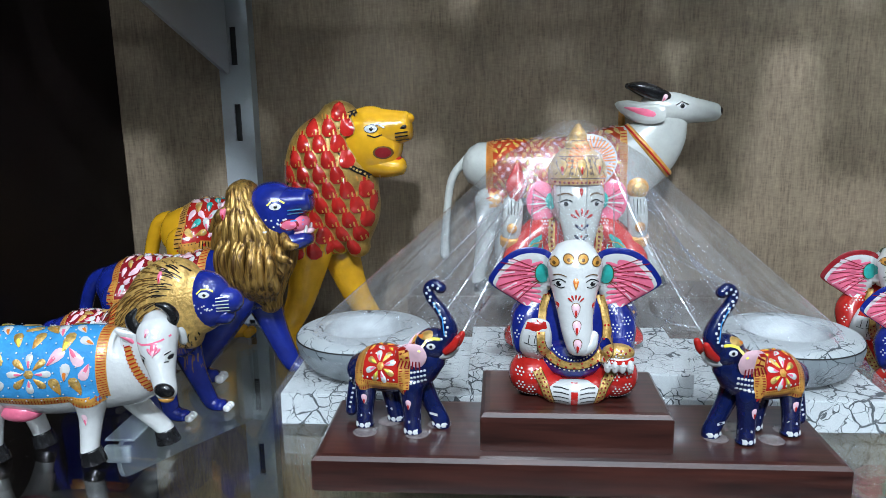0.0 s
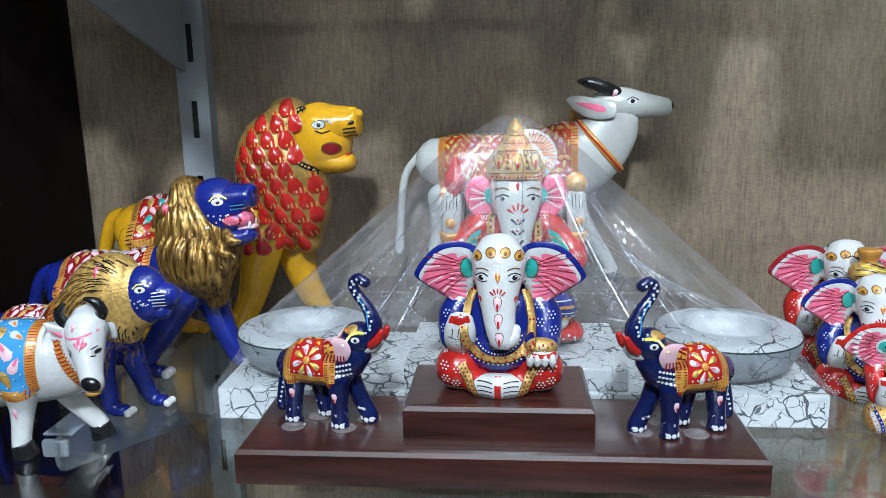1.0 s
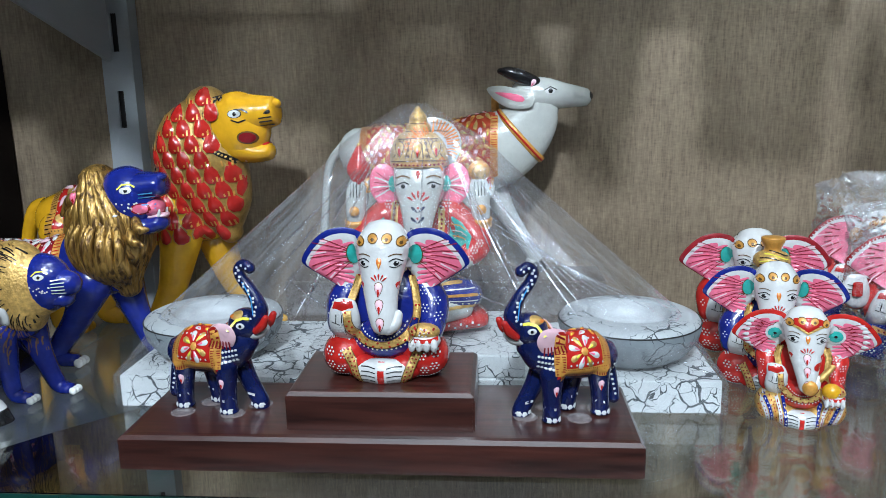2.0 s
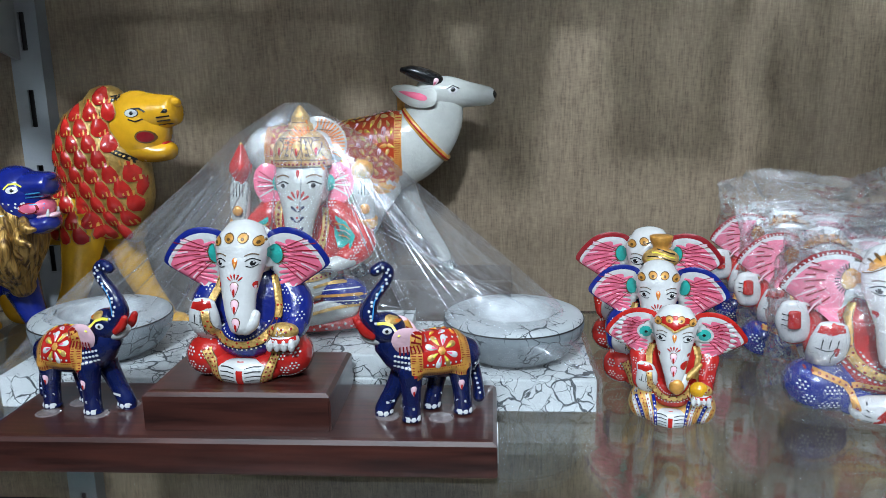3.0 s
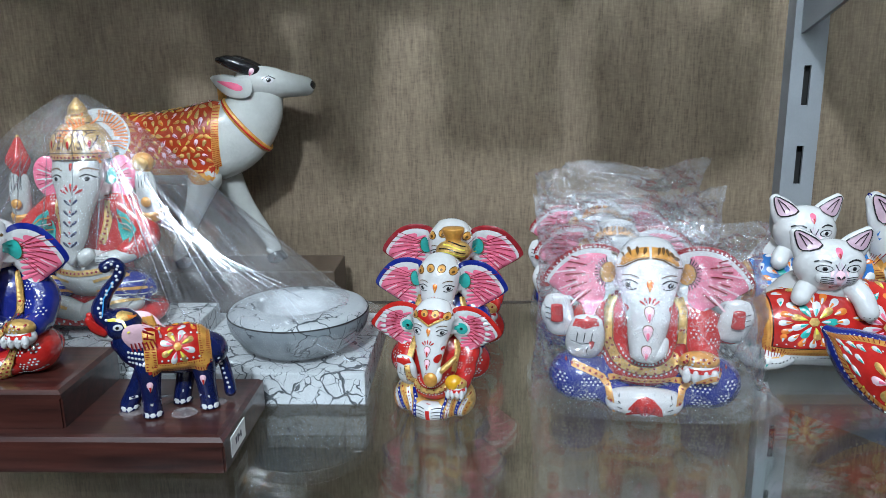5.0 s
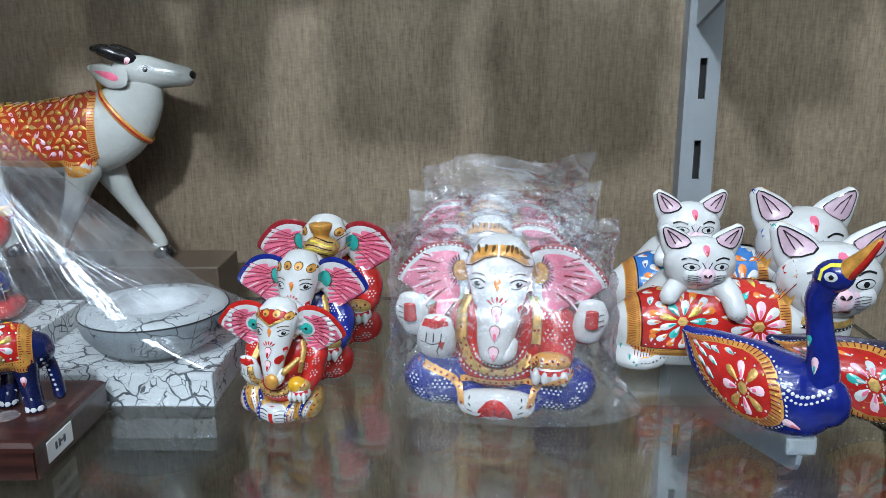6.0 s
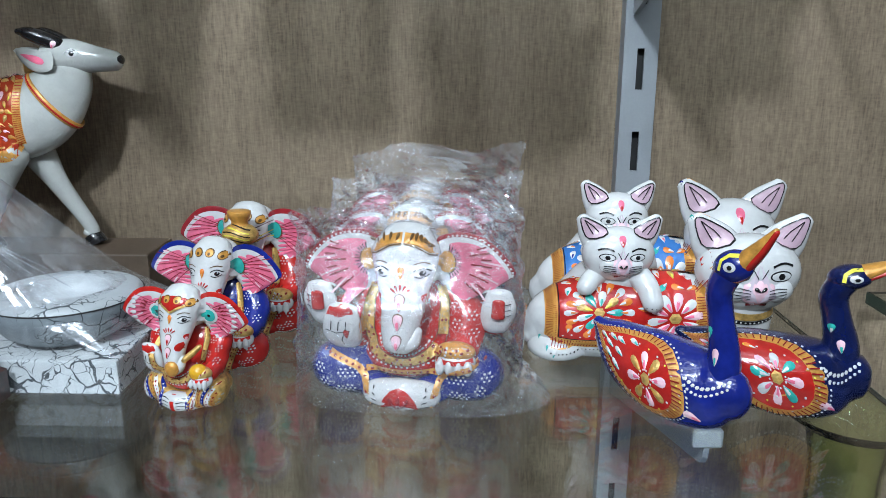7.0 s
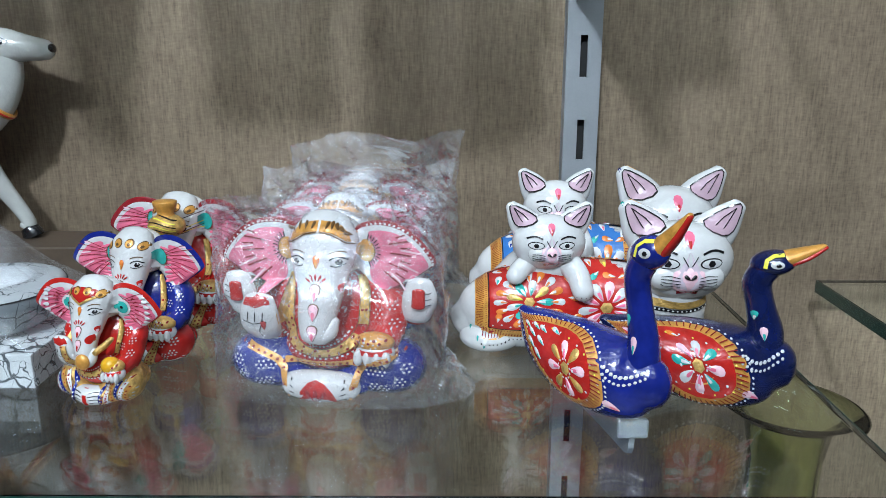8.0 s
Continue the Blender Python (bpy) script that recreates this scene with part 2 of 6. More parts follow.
def hair(name, dark, light, turn):
    """Gold paint over combed strands: streaks that run one way."""
    m = mat(name, light, 0.36, metal=0.6, coat=0.3, var=0.3, vs=260)
    nt = m.node_tree
    p = nt.nodes["Principled BSDF"]
    tc = nt.nodes.new("ShaderNodeTexCoord")
    mp = nt.nodes.new("ShaderNodeMapping")
    mp.inputs["Rotation"].default_value = (0, radians(turn), 0)
    mp.inputs["Scale"].default_value = (520, 420, 55)
    n = nt.nodes.new("ShaderNodeTexNoise")
    n.inputs["Scale"].default_value, n.inputs["Detail"].default_value, n.inputs["Distortion"].default_value = 1.0, 3, 0.6
    ramp = nt.nodes.new("ShaderNodeValToRGB")
    e = ramp.color_ramp.elements
    e[0].position, e[0].color = 0.36, (*dark, 1)
    e[1].position, e[1].color = 0.56, (*light, 1)
    b = nt.nodes.new("ShaderNodeBump")
    b.inputs["Strength"].default_value, b.inputs["Distance"].default_value = 0.9, 0.0012
    link(nt, (tc.outputs["Object"], mp.inputs[0]), (mp.outputs[0], n.inputs["Vector"]), (n.outputs[0], ramp.inputs[0]), (ramp.outputs[0], p.inputs["Base Color"]), (n.outputs[0], b.inputs["Height"]), (b.outputs[0], p.inputs["Normal"]))
    return m


LINEN, WOOD = fabric(), mahogany()
HAIR = hair("golden_hair_paint", (0.075, 0.034, 0.008), (0.36, 0.205, 0.05), 8)
CRACKLE = crackle("white_crackle_paint", (0.40, 0.43, 0.44), (0.58, 0.60, 0.59), 0.41)
BOWL_GREY = crackle("grey_crackle_glaze", (0.13, 0.155, 0.17), (0.25, 0.28, 0.295), 0.50)
BOWL_RIM = crackle("pale_crackle_rim", (0.27, 0.295, 0.305), (0.39, 0.41, 0.415), 0.46)
BOWL_WELL = mat("grey_well_glaze", (0.42, 0.44, 0.45), 0.45, var=0.2, vs=120)
GLASS = clear_glass("shelf_glass", (0.93, 0.97, 0.95))
GREEN_GLASS = clear_glass("green_glass", (0.86, 0.95, 0.60), 0.0)
EDGE = mat("green_glass_edge", (0.008, 0.05, 0.04), 0.12, var=0.3, coat=0.6)
WRAP = film_plastic("clear_shrink_wrap", 0.060, 1.6, 5.0, 14, 0.36, 0.0, 0.20, True)
FOLD = film_plastic("folded_wrap", 0.02, 2.4, 9.0, 14, 0.05, 0.0, 0.75, True)
BAG = film_plastic("crumpled_clear_bag", 0.058, 1.62, 130, 60, 0.50, 0.26, 0.6)


# ---- mesh helpers ----
def mesh_of(name, bm, *materials, smooth=False):
    me = bpy.data.meshes.new(name)
    bm.to_mesh(me)
    bm.free()
    for m in materials:
        me.materials.append(m)
    if smooth:
        me.polygons.foreach_set("use_smooth", [True] * len(me.polygons))
    return me


def part(name, bm, material, parent, label="", smooth=False):
    ob = new(name, mesh_of(name, bm, material, smooth=smooth))
    ob.parent = parent
    return tagged(ob, label)


def box(x0, x1, y0, y1, z0, z1, bevel=0.0, segments=2, bm=None):
    own = bm is None
    bm = bm or bmesh.new()
    m = Matrix.Translation(((x0 + x1) / 2, (y0 + y1) / 2, (z0 + z1) / 2)) @ Matrix.Diagonal((x1 - x0, y1 - y0, z1 - z0, 1))
    bmesh.ops.create_cube(bm, size=1, matrix=m)
    if bevel and own:
        bmesh.ops.bevel(bm, geom=list(bm.edges), offset=bevel, segments=segments, affect="EDGES", profile=0.6)
    return bm


def lathe(profile, n=48, centre=(0, 0)):
    """A turned form from (radius, height) pairs."""
    bm = bmesh.new()
    rings = []
    for r, z in profile:
        if r < 1e-6:
            rings.append([bm.verts.new((centre[0], centre[1], z))])
        else:
            rings.append([bm.verts.new((centre[0] + r * math.cos(2 * math.pi * k / n), centre[1] + r * math.sin(2 * math.pi * k / n), z)) for k in range(n)])
    for a, b in zip(rings, rings[1:]):
        for k in range(n):
            j = (k + 1) % n
            if len(a) == 1 and len(b) > 1:
                bm.faces.new((a[0], b[k], b[j]))
            elif len(b) == 1 and len(a) > 1:
                bm.faces.new((a[k], a[j], b[0]))
            elif len(a) > 1:
                bm.faces.new((a[k], a[j], b[j], b[k]))
    bmesh.ops.recalc_face_normals(bm, faces=bm.faces)
    return bm


def structure(name, bm, material, label, category):
    ob = new(name, mesh_of(name, bm, material))
    return tagged(ob, label, category, kind="structure")


# ---- the shop bay ----
WALL_Y, UP_Y, GLASS_BACK, GLASS_FRONT = 0.530, 0.5175, 0.5045, 0.2645
structure("wall_back", box(-0.5, 1.6, WALL_Y, WALL_Y + 0.05, -1.2, 1.4), LINEN, "brown woven linen wallcovering behind the glass shelves", "wall")
structure("wall_side_panel", box(-0.262, -0.233, 0.02, WALL_Y - 0.002, -1.2, 1.4), PANEL, "very dark walnut laminate side panel of the shelf bay", "panel")
structure("wall_left", box(-2.05, -2.0, -2.6, 0.53, -1.2, 1.4), PLASTER, "plain plaster wall of the shop", "wall")
structure("wall_right", box(2.6, 2.65, -2.6, 0.53, -1.2, 1.4), PLASTER, "plain plaster wall of the shop", "wall")
structure("wall_rear", box(-2.05, 2.65, -2.65, -2.6, -1.2, 1.4), PLASTER, "plain plaster wall of the shop behind the aisle", "wall")
structure("wall_bay_left", box(-2.0, -0.5, WALL_Y + 0.002, WALL_Y + 0.05, -1.2, 1.4), PLASTER, "plain plaster wall beside the shelf bay", "wall")
structure("wall_bay_right", box(1.6, 2.6, WALL_Y + 0.002, WALL_Y + 0.05, -1.2, 1.4), PLASTER, "plain plaster wall beside the shelf bay", "wall")
structure("floor", box(-2.05, 2.65, -2.65, 0.58, -1.25, -1.2), FLOORING, "polished stone floor of the shop", "floor")
structure("ceiling", box(-2.05, 2.65, -2.65, 0.58, 1.4, 1.45), CEIL, "white painted shop ceiling", "ceiling")


def upright(x):
    """Slotted steel post: a folded channel with a row of punched slots."""
    bm = bmesh.new()
    w, s, top = 0.0105, 0.0022, 0.1485
    zs = [-0.55]
    z = top - 14 * 0.05
    while z < 0.6:
        if z - 0.0245 > -0.55:
            zs += [z - 0.0245, z]
        z += 0.05
    zs.append(0.62)
    xs = (-w, -s, s, w)
    for i, (z0, z1) in enumerate(zip(zs, zs[1:])):
        for j in range(3):
            if j == 1 and i % 2 == 1:
                continue
            bm.faces.new([bm.verts.new((x + a, UP_Y, b)) for a, b in ((xs[j], z0), (xs[j + 1], z0), (xs[j + 1], z1), (xs[j], z1))])
    bmesh.ops.remove_doubles(bm, verts=bm.verts, dist=1e-5)
    rim = [e for e in bm.edges if e.is_boundary]
    made = bmesh.ops.extrude_edge_only(bm, edges=rim)
    outer = [v for v in made["geom"] if isinstance(v, bmesh.types.BMVert)]
    for v in outer:
        v.co.y += 0.0018 if abs(v.co.x - x) < s * 1.1 and -0.54 < v.co.z < 0.61 else WALL_Y - UP_Y - 0.0002
    bmesh.ops.recalc_face_normals(bm, faces=bm.faces)
    root = tagged(new("slotted_upright"), "grey steel slotted shelf upright on the wall", "shelf upright", group="shelf uprights")
    root.location = (0, 0, 0)
    part("channel", bm, STEEL, root)
    # shade inside the channel, put in as a flat black strip
    part("slot_backing", box(x - 0.008, x + 0.008, UP_Y + 0.006, UP_Y + 0.0075, -0.54, 0.61), SLOT_DARK, root, "black strip put in for the shade behind the slots")
    return root


def bracket(x, z):
    """Tapered sheet-steel shelf bracket with a folded top flange and a rounded nose."""
    bm = bmesh.new()
    t = 0.0012
    outline = [(UP_Y + 0.001, z - 0.010), (0.338, z - 0.010)]
    for k in range(7):
        a = math.radians(90 + 30 * k)
        outline.append((0.336 + 0.006 * math.cos(a), z - 0.0195 + 0.0095 * math.sin(a)))
    outline += [(0.399, z - 0.047), (UP_Y - 0.002, z - 0.082), (UP_Y + 0.001, z - 0.082)]
    for s in (-1, 1):
        bm.faces.new([bm.verts.new((x + s * t, y, h)) for y, h in outline])
    bm.verts.ensure_lookup_table()
    n = len(outline)
    for k in range(n):
        j = (k + 1) % n
        bm.faces.new((bm.verts[k], bm.verts[j], bm.verts[n + j], bm.verts[n + k]))
    bmesh.ops.recalc_face_normals(bm, faces=bm.faces)
    root = tagged(new("shelf_bracket"), "tapered light grey steel shelf bracket under the glass", "bracket", group="shelf brackets")
    part("web", bm, STEEL, root)
    part("flange", box(x - 0.0075, x + 0.0075, 0.3325, UP_Y - 0.0005, z - 0.0098, z - 0.0085, 0.0005, 1), STEEL, root)
    part("nose_cap", box(x - 0.0065, x + 0.0065, 0.3285, 0.3323, z - 0.019, z - 0.0105, 0.0018, 3), STEEL, root)
    return root


def glass_shelf(x0, x1, z, label):
    root = tagged(new("glass_shelf"), label, "glass shelf", group="glass shelves")
    pane = part("pane", box(x0 + 0.0006, x1 - 0.0006, GLASS_FRONT + 0.0006, GLASS_BACK - 0.0006, z - 0.008, z, 0.0004, 1), GLASS, root)
    pane.visible_shadow = False
    for name, lims in (("front_edge", (x0, x1, GLASS_FRONT, GLASS_FRONT + 0.0005)), ("back_edge", (x0, x1, GLASS_BACK - 0.0005, GLASS_BACK)),
                       ("side_edge", (x0, x0 + 0.0005, GLASS_FRONT + 0.0006, GLASS_BACK - 0.0006)), ("side_edge", (x1 - 0.0005, x1, GLASS_FRONT + 0.0006, GLASS_BACK - 0.0006))):
        part(name, box(*lims, z - 0.0078, z - 0.0002), EDGE, root, "dark green polished glass edge")
    return root


for ux in (-0.1465, 0.4665):
    upright(ux)
    for bz in (0.25, 0.0):
        bracket(ux - 0.005, bz)
glass_shelf(-0.231, 0.5447, 0.0, "long clear glass shelf with a dark green edge")
glass_shelf(0.6163, 1.25, 0.0, "clear glass shelf of the next bay")
glass_shelf(-0.231, 0.5447, 0.25, "upper clear glass shelf on grey brackets")


# ---- figurine modelling: one mesh a figure, in millimetres, front towards -y ----
from mathutils.bvhtree import BVHTree


def loop(pts, k=4):
    """A closed outline rounded by a smooth curve through its corners."""
    n, out = len(pts), []
    for i in range(n):
        a, b, c, d = (np.array(pts[(i + q) % n], float) for q in (-1, 0, 1, 2))
        for j in range(k):
            t = j / k
            out.append(tuple(0.5 * (2 * b + (c - a) * t + (2 * a - 5 * b + 4 * c - d) * t * t + (3 * b - a - 3 * c + d) * t**3)))
    return out


class Clay:
    def __init__(self, seed=1):
        self.v, self.f, self.m, self.mats, self.tree = [], [], [], [], None
        self.rnd = random.Random(seed)

    def add(self, verts, faces, material):
        if material not in self.mats:
            self.mats.append(material)
        k, i = self.mats.index(material), len(self.v)
        self.v += [Vector(v) for v in verts]
        self.f += [[i + a for a in f] for f in faces]
        self.m += [k] * len(faces)

    def tube(self, pts, material, side=(0, 1, 0), n=20, steps=5, ends=(1, 1), ridges=0, depth=0.0):
        """A limb or body: points (x, y, z, half width along side, half height), joined by a smooth curve, with round ends."""
        P = np.array([(*p, p[3]) if len(p) == 4 else p for p in pts], float)
        k = len(P)
        Q = np.vstack([2 * P[0] - P[1], P, 2 * P[-1] - P[-2]])
        S = []
        for i in range(k - 1):
            a, b, c, d = Q[i : i + 4]
            for j in range(steps):
                t = j / steps
                S.append(0.5 * (2 * b + (c - a) * t + (2 * a - 5 * b + 4 * c - d) * t * t + (3 * b - a - 3 * c + d) * t**3))
        S.append(P[-1])
        S = np.array(S)
        S[:, 3:] = np.maximum(S[:, 3:], 0.05)
        T = np.gradient(S[:, :3], axis=0)
        rows = [(S[i, :3], T[i], S[i, 3], S[i, 4]) for i in range(len(S))]
        for end, sign in ((0, -1), (-1, 1)):
            c, t, a, b = rows[end]
            if ends[end]:
                u = t / np.linalg.norm(t)
                caps = [(c + sign * u * min(a, b) * ends[end] * math.sin(w), t, a * math.cos(w), b * math.cos(w)) for w in (0.5, 0.95, 1.3, 1.52)]
                rows = caps[::-1] + rows if end == 0 else rows + caps
        verts, faces = [], []
        for c, t, a, b in rows:
            t = Vector(t).normalized()
            s = Vector(side) - Vector(side).dot(t) * t
            s.normalize()
            u = t.cross(s)
            for q in range(n):
                w = 2 * math.pi * q / n
                r = 1 + (depth * math.cos(ridges * w) if ridges else 0)
                verts.append(Vector(c) + s * (a * r * math.cos(w)) + u * (b * r * math.sin(w)))
        for i in range(len(rows) - 1):
            for q in range(n):
                j = (q + 1) % n
                faces.append((i * n + q, i * n + j, i * n + n + j, i * n + n + q))
        faces += [tuple(range(n))[::-1], tuple(range((len(rows) - 1) * n, len(rows) * n))]
        self.add(verts, faces, material)

    def ell(self, c, r, material, rot=(0, 0, 0), n=20):
        M = Matrix.LocRotScale(c, Euler([radians(a) for a in rot]), r)
        h = n // 2 + 2
        verts = [M @ Vector((math.sin(math.pi * i / h) * math.cos(2 * math.pi * q / n), math.sin(math.pi * i / h) * math.sin(2 * math.pi * q / n), math.cos(math.pi * i / h))) for i in range(h + 1) for q in range(n)]
        faces = [(i * n + q, i * n + n + q, i * n + n + (q + 1) % n, i * n + (q + 1) % n) for i in range(h) for q in range(n)]
        self.add(verts, faces, material)

    def plate(self, outline, c, X, Y, thick, material, back=None, bulge=0.0, back_material=None):
        """A leaf such as an ear: an outline in the plane of X and Y, domed, with a rounded rim."""
        outline = loop(outline, 3) if len(outline) < 20 else outline
        X, Y = Vector(X), Vector(Y)
        N = X.cross(Y).normalized()
        n = len(outline)
        cu, cv = sum(p[0] for p in outline) / n, sum(p[1] for p in outline) / n
        for sgn, mt in ((1, material), (-1, back_material or back or material)):
            verts, faces = [], []
            for k in (0.0, 0.35, 0.65, 0.88, 1.0):
                h = sgn * thick * 0.5 * (1 - k**6) + bulge * (1 - k * k)
                for u, v in outline:
                    verts.append(Vector(c) + X * (cu + (u - cu) * k) + Y * (cv + (v - cv) * k) + N * h)
            for i in range(4):
                for q in range(n):
                    j = (q + 1) % n
                    faces.append((i * n + q, i * n + j, i * n + n + j, i * n + n + q))
            self.add(verts, faces, mt)

    def ring(self, centre, axis, a, b, r, material, n=28):
        """A band round a neck: an oval of half width a along y and b across, of thickness r."""
        t = Vector(axis).normalized()
        y = Vector((0, 1, 0))
        x = y.cross(t).normalized()
        c, k, verts, faces = Vector(centre), 8, [], []
        for i in range(n):
            w = 2 * math.pi * i / n
            o = y * math.cos(w) + x * math.sin(w)
            m = c + y * (a * math.cos(w)) + x * (b * math.sin(w))
            for j in range(k):
                q = 2 * math.pi * j / k
                verts.append(m + o * (r[0] * math.cos(q)) + t * (r[1] * math.sin(q)))
        for i in range(n):
            for j in range(k):
                i2, j2 = (i + 1) % n, (j + 1) % k
                faces.append((i * k + j, i2 * k + j, i2 * k + j2, i * k + j2))
        self.add(verts, faces, material)

    def seal(self):
        self.tree = BVHTree.FromPolygons(self.v, self.f)

    def hit(self, place, u, v):
        o, d = place(u, v)
        p, nrm, _, _ = self.tree.ray_cast(o, d)
        return None if p is None else (p, d)

    def decal(self, outline, place, material, lift=0.25, dome=0.0, rings=(0.55, 1.0), base=False):
        """Lays a painted shape on the surface, a brush stroke proud of it."""
        n = len(outline)
        cu, cv = sum(p[0] for p in outline) / n, sum(p[1] for p in outline) / n
        c = self.hit(place, cu, cv)
        if c is None:
            return
        verts, faces = [c[0] - c[1] * (lift + dome)], []
        for k in rings:
            for u, v in outline:
                got = None
                for s in (1, 0.75, 0.5, 0.25):
                    got = self.hit(place, cu + (u - cu) * k * s, cv + (v - cv) * k * s)
                    if got and (got[0] - c[0]).length < 10 * max(0.6, max(abs(a - cu) + abs(b - cv) for a, b in outline) / 8):
                        break
                    got = None
                p, d = got or c
                verts.append(p - d * (lift + dome * (1 - k * k) - (0.12 if k == 1.0 else 0)))
        for q in range(n):
            j = (q + 1) % n
            faces.append((0, 1 + q, 1 + j))
            for i in range(len(rings) - 1):
                faces.append((1 + i * n + q, 1 + (i + 1) * n + q, 1 + (i + 1) * n + j, 1 + i * n + j))
        self.add(verts, faces, material)
        if base:
            self.seal()

    def cloth(self, u0, u1, v0, v1, place, material, lift=0.5, nu=18, nv=18, skew=0.0):
        """A patch of painted cloth that lies on the body."""
        verts, faces, keep = [], [], {}
        for i in range(nu + 1):
            for j in range(nv + 1):
                v = v0 + (v1 - v0) * j / nv
                u = u0 + (u1 - u0) * i / nu + skew * (v - v0)
                got = self.hit(place, u, v)
                if got:
                    rim = i in (0, nu) or j in (0, nv)
                    keep[i, j] = len(verts)
                    verts.append(got[0] - got[1] * (0.0 if rim else lift))
        for i in range(nu):
            for j in range(nv):
                q = [(i, j), (i + 1, j), (i + 1, j + 1), (i, j + 1)]
                if all(a in keep for a in q) and max((verts[keep[q[k]]] - verts[keep[q[k - 1]]]).length for k in range(4)) < 3.5 * max((u1 - u0) / nu, (v1 - v0) / nv):
                    faces.append([keep[a] for a in q])
        self.add(verts, faces, material)
        self.seal()

    def ribbon(self, pts, width, place, material, lift=0.3):
        verts, faces = [], []
        P = [Vector((*p, 0)) for p in pts]
        for i, p in enumerate(P):
            t = (P[min(i + 1, len(P) - 1)] - P[max(i - 1, 0)]).normalized()
            nrm = Vector((-t.y, t.x, 0)) * width / 2
            a, b = self.hit(place, *(p + nrm)[:2]), self.hit(place, *(p - nrm)[:2])
            if a is None or b is None or (a[0] - b[0]).length > width * 3 + 1:
                if faces:
                    self.add(verts, faces, material)
                verts, faces = [], []
                continue
            k = len(verts)
            mids = [self.hit(place, *(p + nrm * q)[:2]) for q in (0.5, 0, -0.5)]
            mids = [g[0] - g[1] * lift if g and min((g[0] - a[0]).length, (g[0] - b[0]).length) < width * 2 + 1 else (a[0] + b[0]) / 2 - a[1] * lift for g in mids] if width > 1.9 else []
            row = [a[0] - a[1] * lift, *mids, b[0] - b[1] * lift]
            verts += row
            n = len(row)
            if k >= n:
                for q in range(n - 1):
                    faces.append((k - n + q, k - n + q + 1, k + q + 1, k + q))
        if faces:
            self.add(verts, faces, material)

    def dots(self, pts, r, place, material, lift=0.3, dome=0.25):
        for u, v in pts:
            self.decal([(u + r * math.cos(a), v + r * math.sin(a)) for a in np.arange(0, 6.28, 1.05)], place, material, lift, dome, rings=(1.0,))

    def petal(self, u, v, length, width, angle, place, material, core=None, lift=0.3, dome=0.35):
        a = radians(angle)
        shape = []
        for k in range(12):
            w = 2 * math.pi * k / 12
            x = length * (0.5 + 0.5 * math.cos(w))
            y = width * 0.5 * math.sin(w) * (0.75 + 0.45 * math.cos(w))
            shape.append((x, y))
        turn = lambda q, s: [(u + (x * s * math.cos(a) - y * s * math.sin(a)), v + (x * s * math.sin(a) + y * s * math.cos(a))) for x, y in q]
        self.decal(turn(shape, 1), place, material, lift, dome)
        if core:
            self.decal(turn([(x * 0.9, y * 0.55) for x, y in shape], 0.62), place, core, lift + 0.42, 0.1, rings=(1.0,))

    def flower(self, u, v, r, place, cols, centre=None, n=8, turn=0):
        for k in range(n):
            c = cols[k % len(cols)]
            a = 360 * k / n + turn
            self.petal(u + r * 0.28 * math.cos(radians(a)), v + r * 0.28 * math.sin(radians(a)), r * 0.74, r * 0.42, a, place, c[0], c[1])
        self.dots([(u, v)], r * 0.24, place, centre or GOLD, 0.4, 0.5)

    def scatter(self, u0, u1, v0, v1, place, cols, size, gap):
        """Rows of petals in turning directions, as painted over the blankets."""
        row, v = 0, v0 + gap * 0.5
        while v < v1:
            u = u0 + gap * (0.35 + 0.5 * (row % 2))
            while u < u1 - gap * 0.2:
                c = self.rnd.choice(cols)
                s = size * self.rnd.uniform(0.8, 1.15)
                a = self.rnd.choice((60, 120, 90, 240, 300, 30, 150)) + self.rnd.uniform(-20, 20)
                self.petal(u - 0.5 * s * math.cos(radians(a)), v - 0.5 * s * math.sin(radians(a)), s, s * 0.60, a, place, c[0], c[1])
                u += gap
            row, v = row + 1, v + gap * 0.82

    def done(self, name, label, category, place, group="", scale=1.0, flip=False, wide=1.0):
        s = 0.001 * scale
        me = bpy.data.meshes.new(name)
        me.from_pydata([(v.x * s * wide * (-1 if flip else 1), v.y * s, v.z * s) for v in self.v], [], [f[::-1] for f in self.f] if flip else self.f)
        for m in self.mats:
            me.materials.append(m)
        me.polygons.foreach_set("material_index", self.m)
        me.polygons.foreach_set("use_smooth", [True] * len(self.f))
        me.update()
        ob = new(name, me)
        ob.matrix_world = place
        return tagged(ob, label, category, group)


def front(u, v):
    return Vector((u, -200, v)), Vector((0, 1, 0))


def along(z_axis, y_axis=0.0, radius=18.0, tilt=0.0):
    """Wraps round a lying body whose axis runs along x at that height: u along x, v round it from the near side up, in mm."""
    def place(u, v):
        w = v / radius
        out = Vector((0, -math.cos(w), math.sin(w)))
        o = Vector((u, y_axis, z_axis + tilt * u))
        return o + out * 150, -out
    return place


